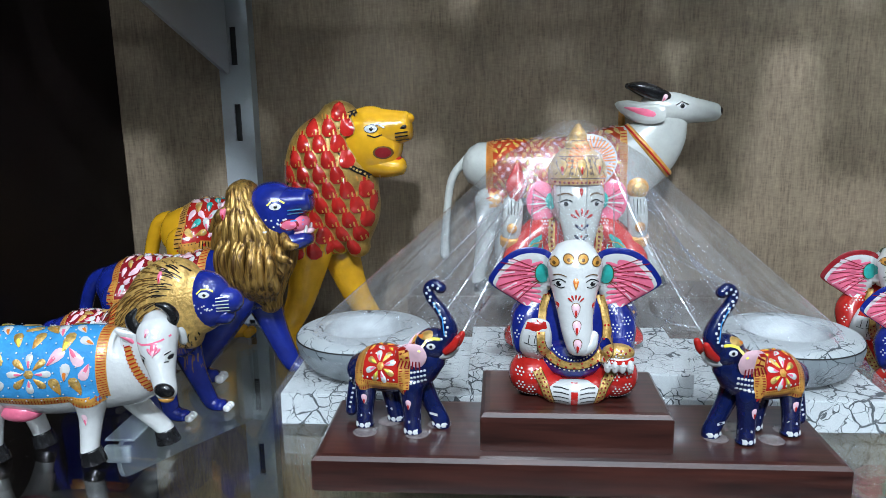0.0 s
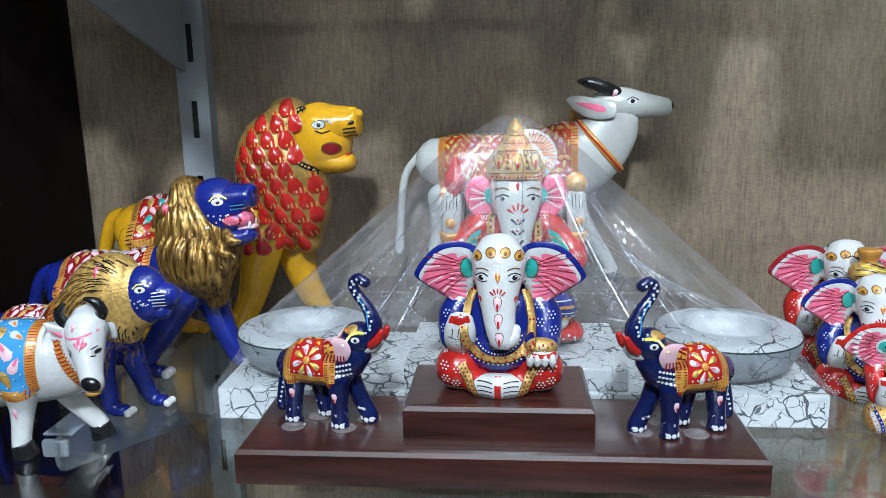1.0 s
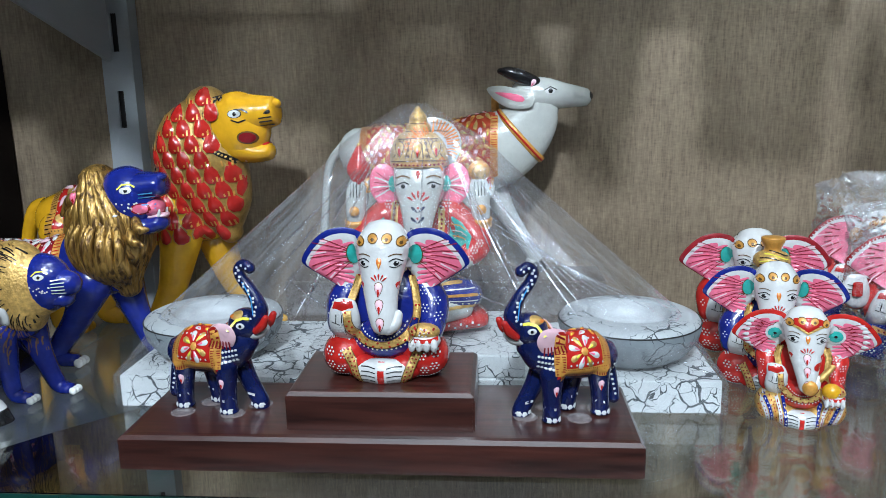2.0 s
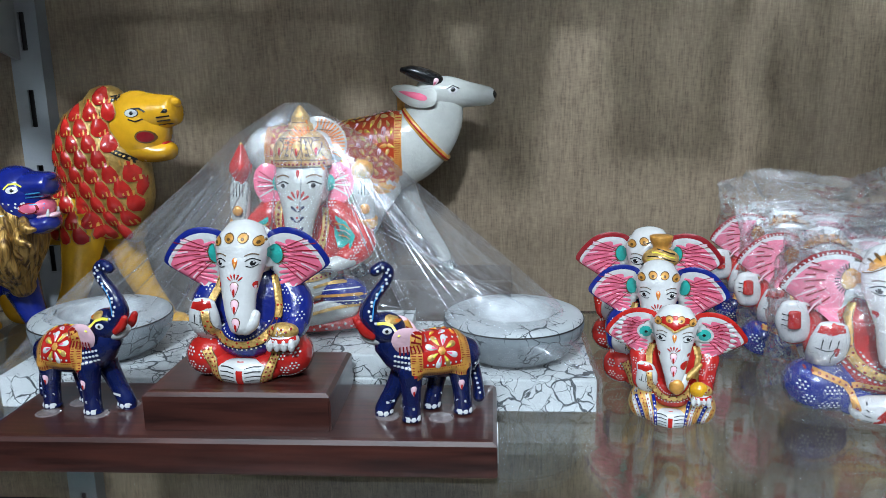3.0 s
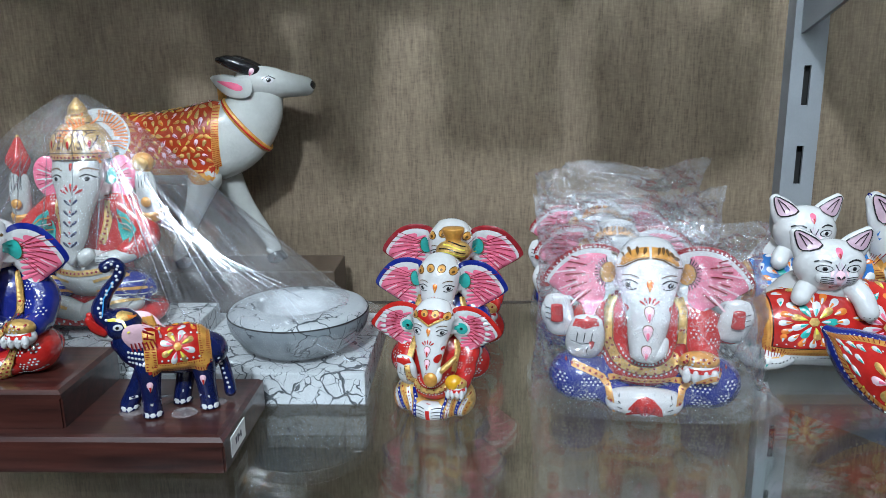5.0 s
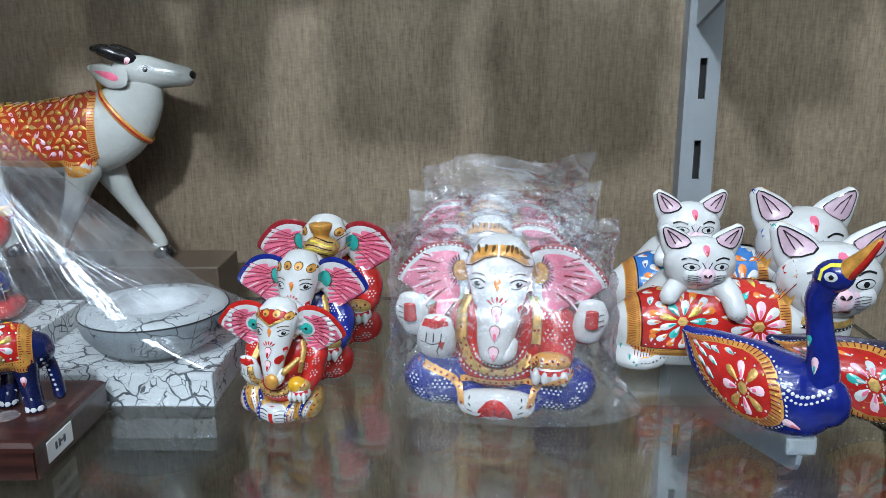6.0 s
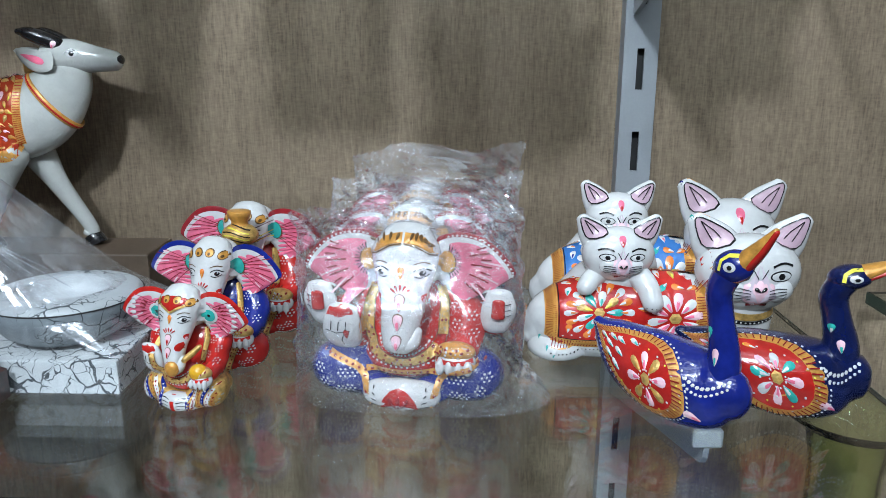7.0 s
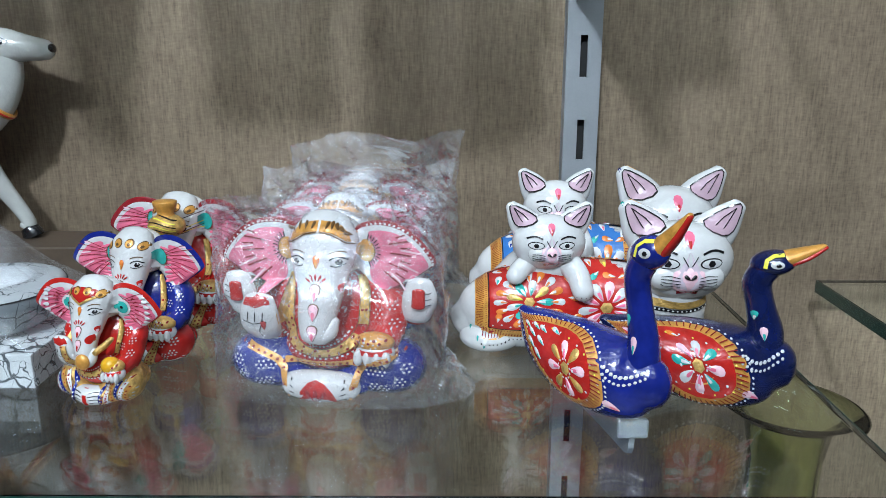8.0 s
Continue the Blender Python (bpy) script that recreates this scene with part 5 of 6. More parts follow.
bull().done("bull_figurine", "white bull figurine with black horns and a blue flowered blanket", "figurine", pose(-0.1420, 0.3140, 0.0, 0, 0, 4), "", 0.95)


def lion(c, body, mane, face, blanket, petals, style, leg_far, leg_near, head, ear, mouth=True, up=0, fs=1.25):
    """A standing lion about 100 mm long, head raised, facing +x."""
    c.tube([(-58, 0, 48 + up, 11, 13), (-45, 0, 49 + up, 13, 16), (-22, 0, 50 + up, 13, 15), (0, 0, 53 + up, 14, 18), (18, 0, 58 + up, 12, 20)], body, n=28)
    for x, y, fx, h in ((-52, -8, -58, 44 + up), (-50, 8, -44, 44 + up), (10, -9, leg_near, 46 + up), (16, 9, leg_far, 46 + up)):
        c.tube([(x, y, h, 10, 11), (0.55 * x + 0.45 * fx, y, 26, 6.5, 7), (fx, y, 8, 5, 5.4), (fx + 4, y, 4.2, 5.4, 4.2), (fx + 9, y, 3.6, 5.2, 3.4)], body, ends=(1, 0.9))
        for k in (-1, 0, 1):
            c.ell((fx + 13, y + 3 * k, 3), (2.6, 1.6, 2.4), WHITE if style != "scales" else body)
    c.tube([(-60, 0, 56 + up, 4), (-71, 0, 52 + up, 3.6), (-78, 0, 36, 3.4), (-77, 0, 22, 3.6)], body)
    hx, hz = head
    if style == "scales":
        c.tube([(30, 0, 51, 7, 6), (26, 0, 64, 14, 16.5), (19, 0, 80, 17, 22.5), (17, 0, 95, 16, 19), (23, 0, 109, 11, 10.5)], mane, n=36, steps=7)
    elif style == "hair":
        c.tube([(25, 0, 42, 7, 6), (21, 0, 55, 16, 16.5), (19, 0, 70, 19.5, 20.5), (16, 0, 84, 18, 16), (14, 0, 97, 12, 8)], mane, n=84, steps=8, ridges=21, depth=0.035)
        for k in range(15):
            # separate locks that fall from the cheek and brow down the chest
            y0 = -13 - 6 * math.sin(k * 0.21)
            x0 = 4 + 2.3 * k
            bend = 2.5 * math.sin(k * 1.7)
            c.tube([(x0 * 0.6 + 9, y0 * 0.75, 84 - 0.5 * k, 2.2, 2.0), (x0 * 0.9 + 2 + bend, y0 - 3.2, 70 - 0.4 * k, 2.8, 2.4), (x0 * 0.85 + 3, y0 - 1.5, 57 - 0.2 * k, 2.4, 2.0), (x0 * 0.62 + 8.5, y0 * 0.7, 47 - 0.1 * k, 0.8, 0.7)], mane, n=12, steps=4)
        for k in range(9):
            a = radians(150 + 22 * k)
            c.tube([(hx - 7 + 13 * math.cos(a), -9, hz - 2 + 14 * math.sin(a), 2.4), (hx - 9 + 18 * math.cos(a + 0.15), -13, hz - 5 + 19 * math.sin(a + 0.15), 2.8), (hx - 10 + 22 * math.cos(a + 0.4), -13, hz - 9 + 23 * math.sin(a + 0.4), 1.2)], mane, n=12, steps=4)
    else:
        c.tube([(-26, 0, 56, 12, 8), (-9, 0, 62, 15, 15), (10, 0, 69, 18, 27), (26, 0, 73, 17, 28), (35, 0, 74, 13, 20)], mane, n=48, steps=7)
    first = len(c.v)
    c.ell((hx - 3, 0, hz), (14, 11.5, 15), face, n=28)
    if mouth:
        gape = 0 if style == "scales" else 2.0
        if style == "scales":
            c.tube([(hx - 4, 0, hz + 4.5, 10.8, 10.4), (hx + 5, 0, hz + 5.6, 9.8, 8.2), (hx + 13.5, 0, hz + 6.8, 8.0, 6.0)], face, n=26, ends=(1, 0.25))
            c.tube([(hx - 4, 0, hz - 7.5, 9.6, 7.4), (hx + 4, 0, hz - 10.0, 8.4, 5.0), (hx + 9.8, 0, hz - 10.0, 6.6, 3.8)], face, n=22, ends=(1, 0.6))
            c.ell((hx + 12.6, 0, hz + 9.6), (3.2, 5.2, 2.6), face)
            c.tube([(hx + 3, 0, hz - 6.4, 5, 1.2), (hx + 9.4, 0, hz - 6.8, 4.2, 1.0)], RED)
        else:
            c.tube([(hx - 3, 0, hz + 4.0, 10.4, 9.2), (hx + 5, 0, hz + 5.4, 9.0, 7.4), (hx + 14, 0, hz + 7.0, 7.4, 5.2)], face, n=24, ends=(1, 0.25))
            c.ell((hx + 13, 0, hz + 10), (3.0, 4.6, 2.2), face)
            c.tube([(hx - 3, 0, hz - 8 - gape * 0.5, 9.4, 6.8), (hx + 6, 0, hz - 10 - gape, 8.2, 4.8), (hx + 12, 0, hz - 9.4 - gape * 0.6, 6.8, 3.8)], face, n=22, ends=(1, 0.7))
        c.ell((hx + (3 if style == "scales" else 8), 0, hz - 3.6), (5.4, 7.4, 3.6 + gape * 0.5), MAROON if style == "scales" else PINK)
        if style != "scales":
            c.tube([(hx + 5, 0, hz - 6 - gape, 5, 1.6), (hx + (9 if style == "scales" else 14), 0, hz - 6 - gape * 0.7, 4, 1.2)], RED if style == "scales" else PALE)
        for q in (-1, 1) if style != "scales" else ():
            c.tube([(hx + 12.5, q * 4, hz - 5.2 - gape, 0.9), (hx + 13, q * 4, hz - 2.8 - gape, 0.5)], WHITE if style != "scales" else RED, side=(1, 0, 0))
    else:
        c.tube([(hx + 3, 0, hz + 1, 8.6, 8), (hx + 10, 0, hz, 7, 6.6)], face, n=20)
        c.tube([(hx - 2, 0, hz - 7, 8.5, 6.4), (hx + 7, 0, hz - 7.5, 6.6, 4.8)], face, n=18)
    for v in c.v[first:]:
        v.x, v.y, v.z = hx + (v.x - hx) * fs, v.y * (0.5 + 0.5 * fs), hz + (v.z - hz) * fs
    for s in (-1, 1) if ear else ():
        c.plate([(4.6 * math.cos(a), 5.6 * math.sin(a)) for a in np.arange(0, 6.28, 0.5)][::-s], (ear[0], s * 9.5, ear[1]), (1, 0.3 * s, 0), (0, -0.2 * s, 1), 3, PALE)
    c.seal()
    p = lambda u, v: (Vector((u, -150, v)), Vector((0, 1, 0)))
    w = along(50 + up, 0, 14)
    if blanket:
        end = {"scales": -1, "hair": -6, "stroke": -16}[style]
        c.cloth(-54, end, -6, 34, w, blanket, 0.7, 24, 18)
        hem(c, -53, end, -5, 34, w, 4.4, OCHRE, BLACK if style == "scales" else RED, 1.4)
        c.scatter(-50, end - 2, -2, 33, w, petals, 6.2, 5.4)
        c.dots([(-50 + 2.9 * k, -1 + 5.2 * j + 2.4 * (k % 2)) for k in range(int((end + 50) / 2.9)) for j in range(7)], 0.36, w, WHITE, 0.7, 0.15)
    if style == "scales":
        for j in range(10):
            for k in range(8):
                u, v = -9 + 8.0 * k + 4.0 * (j % 2), 117 - 7.0 * j
                if c.hit(p, u, v) and c.hit(p, u, v - 5) and abs(u - 20) < 28 and not (u > hx - 13 and v > hz - 15):
                    c.petal(u + 0.6, v + 4.5, 11.6, 9.2, 282, p, MANE_GOLD, None, 0.25 + 0.05 * (7 - j), 0.8)
                    c.petal(u + 1.0, v + 3.4, 10.2, 7.8, 282, p, RED, None, 0.75 + 0.05 * (7 - j), 1.2)
                    for q in (-1, 0, 1):
                        c.ribbon([(u + 0.6 + 2.0 * q, v + 3.8), (u + 0.9 + 1.7 * q, v + 1.4)], 0.7, p, OCHRE, 1.6)
        rim = [(hx - 8, hz + 13), (hx - 14, hz + 8), (hx - 15.5, hz), (hx - 12, hz - 8), (hx - 6, hz - 12.5), (hx + 2, hz - 15)]
        rim = [tuple(q) for q in loop(rim, 5)[: 5 * (len(rim) - 1) + 1]]
        c.ribbon(rim, 2.2, p, BLACK, 0.5)
        c.dots(rim, 0.55, p, GOLD, 0.8)
    else:
        n = 22
        for j in range(n):
            for k in range(n):
                u, v = -22 + 68 * (k + 0.5 * (j % 2)) / n + c.rnd.uniform(-1, 1), 36 + 66 * j / n + c.rnd.uniform(-1, 1)
                far = math.hypot(u - hx, v - hz)
                if far < 15 * fs or style == "hair":
                    continue
                t = math.atan2(v - hz, u - hx)
                t = t + (0.5 if math.sin(t) > -0.2 else 0.1) * (1 if math.cos(t) < 0 else -1) * min(1, far / 40)
                L = c.rnd.uniform(6, 10)
                m = BLACK if style == "stroke" and far < 24 * fs else UMBER
                c.ribbon([(u + L * q * math.cos(t + 0.25 * q), v + L * q * math.sin(t + 0.25 * q)) for q in (0, 0.33, 0.66, 1)], 0.5, p, m, 0.3)
    # eye, whiskers and marks
    g = lambda u, v: (hx + u * fs, hz + v * fs)
    if style == "scales":
        c.decal([g(-0.5 + 2.9 * math.cos(a), 6 + 1.75 * math.sin(a)) for a in np.arange(0, 6.28, 0.5)], p, BLACK, 0.3)
    c.decal([g((1 if style != "scales" else -0.5) + 2.6 * math.cos(a), (5 if style != "scales" else 6) + 1.5 * math.sin(a)) for a in np.arange(0, 6.28, 0.5)], p, WHITE if style != "scales" else CREAM, 0.6)
    c.dots([g(1.3, 5) if style != "scales" else g(-0.3, 6)], 0.85 * fs, p, BLACK, 0.9)
    c.ribbon([g(-2.6, 5.5), g(-0.5, 7.6), g(2.5, 7.8), g(5, 6.4)], 0.8, p, LEMON if style != "scales" else BLACK, 0.4)
    if mouth:
        lx = 6.4 if style != "scales" else 4.0
        lip = [g(lx + 4.0 * math.cos(a), -3.6 + 2.7 * math.sin(a)) for a in np.arange(0, 6.28, 0.5)]
        c.decal(lip, p, UMBER if style == "scales" else MAROON, 0.3)
        c.decal([(g(lx, -3.6)[0] + (u - g(lx, -3.6)[0]) * 0.78, g(lx, -3.6)[1] + (v - g(lx, -3.6)[1]) * 0.78) for u, v in lip], p, MAROON if style == "scales" else PINK, 0.6)
    if style == "scales":
        c.ribbon([g(-1.8, 3.6), g(1, 2.6), g(4, 3.6)], 0.6, p, BLACK, 0.4)
        for k in range(4):
            c.ribbon([g(9, 4 - 1.5 * k), g(14, 4.6 - 1.6 * k)], 0.6, p, BLACK, 0.4)
        c.petal(*g(11, 6), 3.2, 2.2, 20, p, BLACK)
    else:
        for k in range(5):
            c.ribbon([g(6, 3 - 1.6 * k), g(12, 3.6 - 1.8 * k)], 0.6, p, WHITE if style == "stroke" else SKY, 0.4)
        c.dots([g(1 + c.rnd.uniform(-5, 5), c.rnd.uniform(-6, 0)) for k in range(14)], 0.55, p, WHITE)
    if ear:
        c.petal(ear[0], ear[1] - 3.5, 7, 3.4, 90, p, PINK, RED)
    c.petal(leg_near - 2, 30, 6, 3.4, 80, p, PALE, RED)
    return c


flowers = [(WHITE, PINK), (WHITE, PINK), (PALE, None), (GOLD, OCHRE), (TEAL, WHITE)]
lion(Clay(41), YELLOW, MANE_GOLD, YELLOW, RED, flowers, "scales", 36, -6, (41, 100), None, up=8, fs=1.12).done("lion_figurine", "large yellow lion figurine with red and gold scaled mane", "figurine", pose(-0.0953, 0.4620, 0.0, 0, 0, -3), "lions", 1.265)
lion(Clay(42), BLUE, HAIR, BLUE, MAROON, flowers[:4], "hair", 30, -14, (33, 87.5), (9, 90), fs=1.10).done("lion_figurine", "blue lion figurine with a thick golden mane and open mouth", "figurine", pose(-0.1230, 0.4060, 0.0, 0, 0, -3), "lions", 1.06)
lion(Clay(43), BLUE, GOLD, BLUE, MAROON, flowers[:4], "stroke", 30, 14, (42, 75), (17, 91), False, fs=1.2).done("lion_figurine", "small blue lion figurine with a black-streaked golden mane", "figurine", pose(-0.1425, 0.3560, 0.0, 0, 0, -6), "lions", 0.80)


RED_ORANGE = enamel("vermilion_enamel", (0.42, 0.045, 0.014), var=0.3)


def cow():
    """A tall white standing cow with an orange blanket, looking ahead along +x."""
    c = Clay(51)
    c.tube([(-48, 0, 80, 13, 15), (-35, 0, 77, 16, 19), (-5, 0, 74, 17, 22), (22, 0, 76, 16.5, 24), (40, 0, 81, 14, 23.5), (52, 0, 88, 11.5, 20.5), (61, 0, 98, 10, 16.5), (66, 0, 108, 9, 12)], CREAM, n=32)
    c.tube([(57, 0, 113.5, 9.5, 10), (68, 0, 113.5, 10, 10.2), (80, 0, 112.5, 7.5, 7.8), (91, 0, 111.5, 6, 6)], CREAM, n=24)
    c.ring((53.5, 0, 88.5), (0.74, 0, 0.67), 11.6, 20.3, (0.9, 2.2), OCHRE)
    c.ring((53.5, 0, 88.5), (0.74, 0, 0.67), 12.2, 20.9, (0.6, 0.7), RED)
    c.ell((95, 0, 112), (2.6, 4, 3), BLACK)
    for x, y, fx in ((-42, -8, -50), (-40, 8, -34), (28, -9, 8), (34, 8, 62)):
        c.tube([(x, y, 58, 9, 11), (0.6 * x + 0.4 * fx, y, 38, 5.5, 6.5), (fx, y, 12, 4, 4.4), (fx, y, 6, 4.4, 5)], CREAM, ends=(1, 0.1))
        c.tube([(fx, y, 6, 4.6, 5), (fx + 2, y, 3, 5.4, 6.4), (fx + 3, y, 0.4, 5.6, 7)], BLACK, ends=(0.1, 0.1))
    for s in (-1, 1):
        c.tube([(62, s * 5, 120.5, 4.0), (55, s * 7, 123.5, 4.4), (47, s * 8, 126.5, 3.8), (41.5, s * 8, 127.5, 1.8)], BLACK)
        c.plate([(2, -5), (-9, -7), (-19, -3), (-26, 5), (-18, 7), (-7, 5), (2, 4)][::-s], (59, s * 10.5, 112), (1, 0.4 * s, 0), (0, -0.2 * s, 1), 3, CREAM)
    c.tube([(-58, 0, 84, 2.8), (-68, 0, 70, 2.6), (-72, 0, 40, 2.6), (-73, 0, 22, 3.4)], CREAM)
    c.seal()
    w = along(76, 0, 18)
    c.cloth(-44, 39, -15, 38, w, RED_ORANGE, 0.7, 28, 22)
    hem(c, -43, 38, -14, 37, w, 4.4, OCHRE, RED, 1.4)
    c.scatter(-41, 36, -11, 37, w, [(OCHRE, ORANGE), (GOLD, RED), (OCHRE, LEMON), (PALE, RED), (GOLD, None)], 4.6, 4.9)
    p = lambda u, v: (Vector((u, -150, v)), Vector((0, 1, 0)))
    c.decal([(71.5 + 3 * math.cos(a), 115.6 + 2 * math.sin(a)) for a in np.arange(0, 6.28, 0.5)], p, WHITE, 0.3)
    c.dots([(71.7, 115.6)], 1.5, p, BLACK, 0.6)
    c.ribbon([(68, 116), (71.5, 118), (75.5, 116.2)], 0.6, p, BLACK, 0.5)
    c.petal(38, 115, 19, 5.0, -14, p, PINK)
    c.petal(60, 118, 5, 3.4, 60, p, PALE, PINK)
    return c


cow().done("cow_figurine", "tall white cow figurine with black horns and an orange flowered blanket", "figurine", pose(0.0655, 0.4930, 0.0290, 0, 0, -2), "", 1.0)
bm = box(-0.030, 0.172, 0.4740, 0.5150, 0.0, 0.0290, 0.0012)
tagged(new("wooden_block", mesh_of("wooden_block", bm, BROWN)), "dark brown wooden block under the cow figurine", "block")


def cats(blanket, petals):
    """A lying cat with a kitten climbing on its back, facing the front."""
    c = Clay(61)
    c.tube([(-51, 2, 14, 9, 12), (-40, 0, 20, 16, 19), (-17, 0, 23, 18, 23), (10, 0, 23, 18, 23), (30, -2, 22, 17, 21), (42, -3, 24, 13, 17)], WHITE, n=32)
    c.ell((-42, -4, 8), (15, 13, 8), WHITE, (0, 0, 10))
    c.tube([(38, -4, 16, 17, 15), (40, -6, 28, 15, 13), (40, -8, 40, 13, 12)], WHITE, side=(1, 0, 0), n=26)
    c.ell((41, -9, 50), (23.5, 17, 19), WHITE, n=30)
    c.ell((41, -11, 43), (20, 14, 13), WHITE, n=26)
    c.ell((41, -22, 44), (9, 6, 7.5), PALE)
    for s in (-1, 1):
        c.tube([(41 + s * 12, -6, 59, 11.5, 5.4), (41 + s * 18, -6, 67, 9.4, 4.2), (41 + s * 24.5, -6, 75.5, 4.2, 2.4)], WHITE, side=(1, 0, 0.3 * s))
        c.ell((41 + s * 9, -21, 44), (7.5, 5, 6.5), WHITE)
        c.ell((36 + s * 14, -20, 4), (7, 9, 4.2), WHITE)
    c.seal()
    w = along(21, 0, 21)
    c.cloth(-48, 21, -11, 38, w, blanket, 0.8, 30, 22)
    hem(c, -47, 20, -9.5, 37, w, 5.6, OCHRE, MAROON, 1.3)
    c.ribbon([(-44 + 2 * k, -6.2) for k in range(32)], 0.5, w, BLACK, 0.5)
    c.ribbon([(-43.8, -6.2 + 2 * k) for k in range(20)], 0.5, w, BLACK, 0.5)
    for k in range(16):
        a = 22.5 * k
        c.petal(-26 + 9.4 * math.cos(radians(a)), 10 + 9.4 * math.sin(radians(a)), 6.4, 4.0, a, w, *petals[0 if k % 2 else 3])
    c.flower(-26, 10, 10.5, w, [petals[4], petals[2], petals[1]], GOLD, 9)
    c.flower(8, 7, 12.5, w, [(PALE, PINK), (WHITE, PINK)] if blanket == RED else [(ORANGE, WHITE), (WHITE, ORANGE)], GOLD, 10, 10)
    c.scatter(-42, 18, 26, 36, w, petals, 6.4, 6.8)
    c.scatter(-12, 18, 19, 27, w, petals, 5.6, 6.4)
    for u, v in ((-9, 12), (-8, 2), (-9, 20), (-40, -2), (-40, 20), (-4, -3)):
        c.petal(u, v, 5.4, 3.6, 80 + 9 * u, w, *petals[(u + v) % 3])
    c.dots([(-42 + 3.9 * k, -4.2 + 1.0 * (k % 2)) for k in range(16)], 0.5, w, WHITE, 0.9)
    c.dots([(-47 + 1.8 * k, -14.2) for k in range(38)], 0.4, w, BLACK, 0.4)
    # kitten
    c.tube([(-34, 10, 34, 9, 8), (-26, 6, 40, 11, 11), (-17, 0, 44, 11, 12), (-12, -4, 46, 9, 10)], WHITE, n=24)
    c.ell((-17, -5, 57), (16.5, 12.5, 14), WHITE, n=26)
    c.ell((-17, -15, 53.5), (6.5, 4, 5), PALE)
    for s in (-1, 1):
        c.tube([(-17 + s * 8.5, -4, 63, 8, 3.8), (-17 + s * 13, -4, 69.5, 6.2, 3), (-17 + s * 17, -4, 75, 2.8, 1.8)], WHITE, side=(1, 0, 0.3 * s))
        c.ell((-17 + s * 5, -14.5, 53.5), (5, 3.6, 4.4), WHITE)
    c.tube([(-9, -8, 48, 6), (-5, -15, 43, 5.2), (-3, -19.5, 36, 4.8)], WHITE)
    c.tube([(-24, -4, 47, 5.5), (-29, -9, 45, 4.8), (-32, -13, 42, 4.4)], WHITE)
    c.seal()
    for k in range(3):
        c.petal(-52 + 3 * k, 13 - 4 * k, 5, 3, 80, front, WHITE, TEAL)
    for hx, hz, k in ((41, 50, 1.0), (-17, 57, 0.70)):
        for s in (-1, 1):
            ear = loop([(hx + s * 8.5 * k, hz + 17 * k), (hx + s * 14 * k, hz + 22.5 * k), (hx + s * 24.6 * k, hz + 27 * k), (hx + s * 24.5 * k, hz + 20 * k), (hx + s * 20 * k, hz + 12 * k)], 3)
            c.decal(ear, front, MAUVE, 0.4)
            c.ribbon(ear + ear[:1], 0.55, front, BLACK, 0.7)
            for q in (0, 1):
                c.ribbon([(hx + s * 23 * k, hz + 25 * k), (hx + s * (17 + 2.4 * q) * k, hz + (20.5 - 2 * q) * k), (hx + s * (13.5 + 3.5 * q) * k, hz + (16.5 - 2 * q) * k)], 0.45, front, BLACK, 0.8)
            ex, ez = hx + s * 9.5 * k, hz + 1.5 * k
            c.decal([(ex + 5.2 * k * math.cos(a), ez + 2.7 * k * math.sin(a)) for a in np.arange(0, 6.28, 0.45)], front, BLACK, 0.3)
            c.decal([(ex + 4.6 * k * math.cos(a), ez + 2.15 * k * math.sin(a)) for a in np.arange(0, 6.28, 0.45)], front, WHITE, 0.6)
            c.dots([(ex, ez)], 1.7 * k, front, BLACK, 0.9)
            c.ribbon([(hx + s * (5.5 + 1.4 * q) * k, hz + (6.0 + 1.6 * math.sin(q * 0.45)) * k) for q in range(8)], 1.0 * k, front, BLACK, 0.4)
            c.ribbon([(hx + s * (3.2 - 0.8 * q) * k, hz - (1 + 1.5 * q) * k + 6 * k) for q in range(4)], 0.4, front, BLACK, 0.4)
            for q in range(4):
                c.ribbon([(hx + s * 4 * k, hz - (5 + 1.4 * q) * k), (hx + s * (8 + q) * k, hz - (4.2 + 1.6 * q) * k), (hx + s * 12 * k, hz - (4.5 + 1.2 * q) * k)], 0.32, front, BLACK, 0.4)
            c.decal([(hx + s * 0.2, hz + 7 * k), (hx + s * 3.2 * k, hz + 1 * k), (hx + s * 6.2 * k, hz - 5 * k), (hx + s * 8.0 * k, hz - 9 * k), (hx + s * 5 * k, hz - 12 * k), (hx + s * 0.2, hz - 12 * k)], front, MAUVE_PALE, 0.3, rings=(0.4, 0.7, 1.0))
            c.petal(hx, hz - 5.5 * k, 3.4 * k, 2.0 * k, 90 + s * 50, front, BLACK, None, 0.7)
        c.ribbon([(hx - 4.5 * k, hz - 13 * k), (hx, hz - 12 * k), (hx + 4.5 * k, hz - 13 * k)], 1.6 * k, front, MAROON, 0.6)
        c.petal(hx, hz + 8.5 * k, 7.5 * k, 5.4 * k, 90, front, PINK, RED, 0.4)
    c.ribbon([(27 + 2 * k, 31 - 2.2 * math.sin(k * 0.22)) for k in range(15)], 3.6, front, GOLD, 0.6)
    c.ribbon([(27 + 2 * k, 28 - 2.2 * math.sin(k * 0.22)) for k in range(15)], 1.6, front, BLACK, 0.6)
    c.dots([(27 + 2 * k, 28 - 2.2 * math.sin(k * 0.22)) for k in range(15)], 0.5, front, WHITE, 0.9)
    for q in range(4):
        c.ribbon([(-6 + 2 * q, 31.5), (-6.2 + 2 * q, 34.5)], 0.6, front, BLACK, 0.4)
    return c


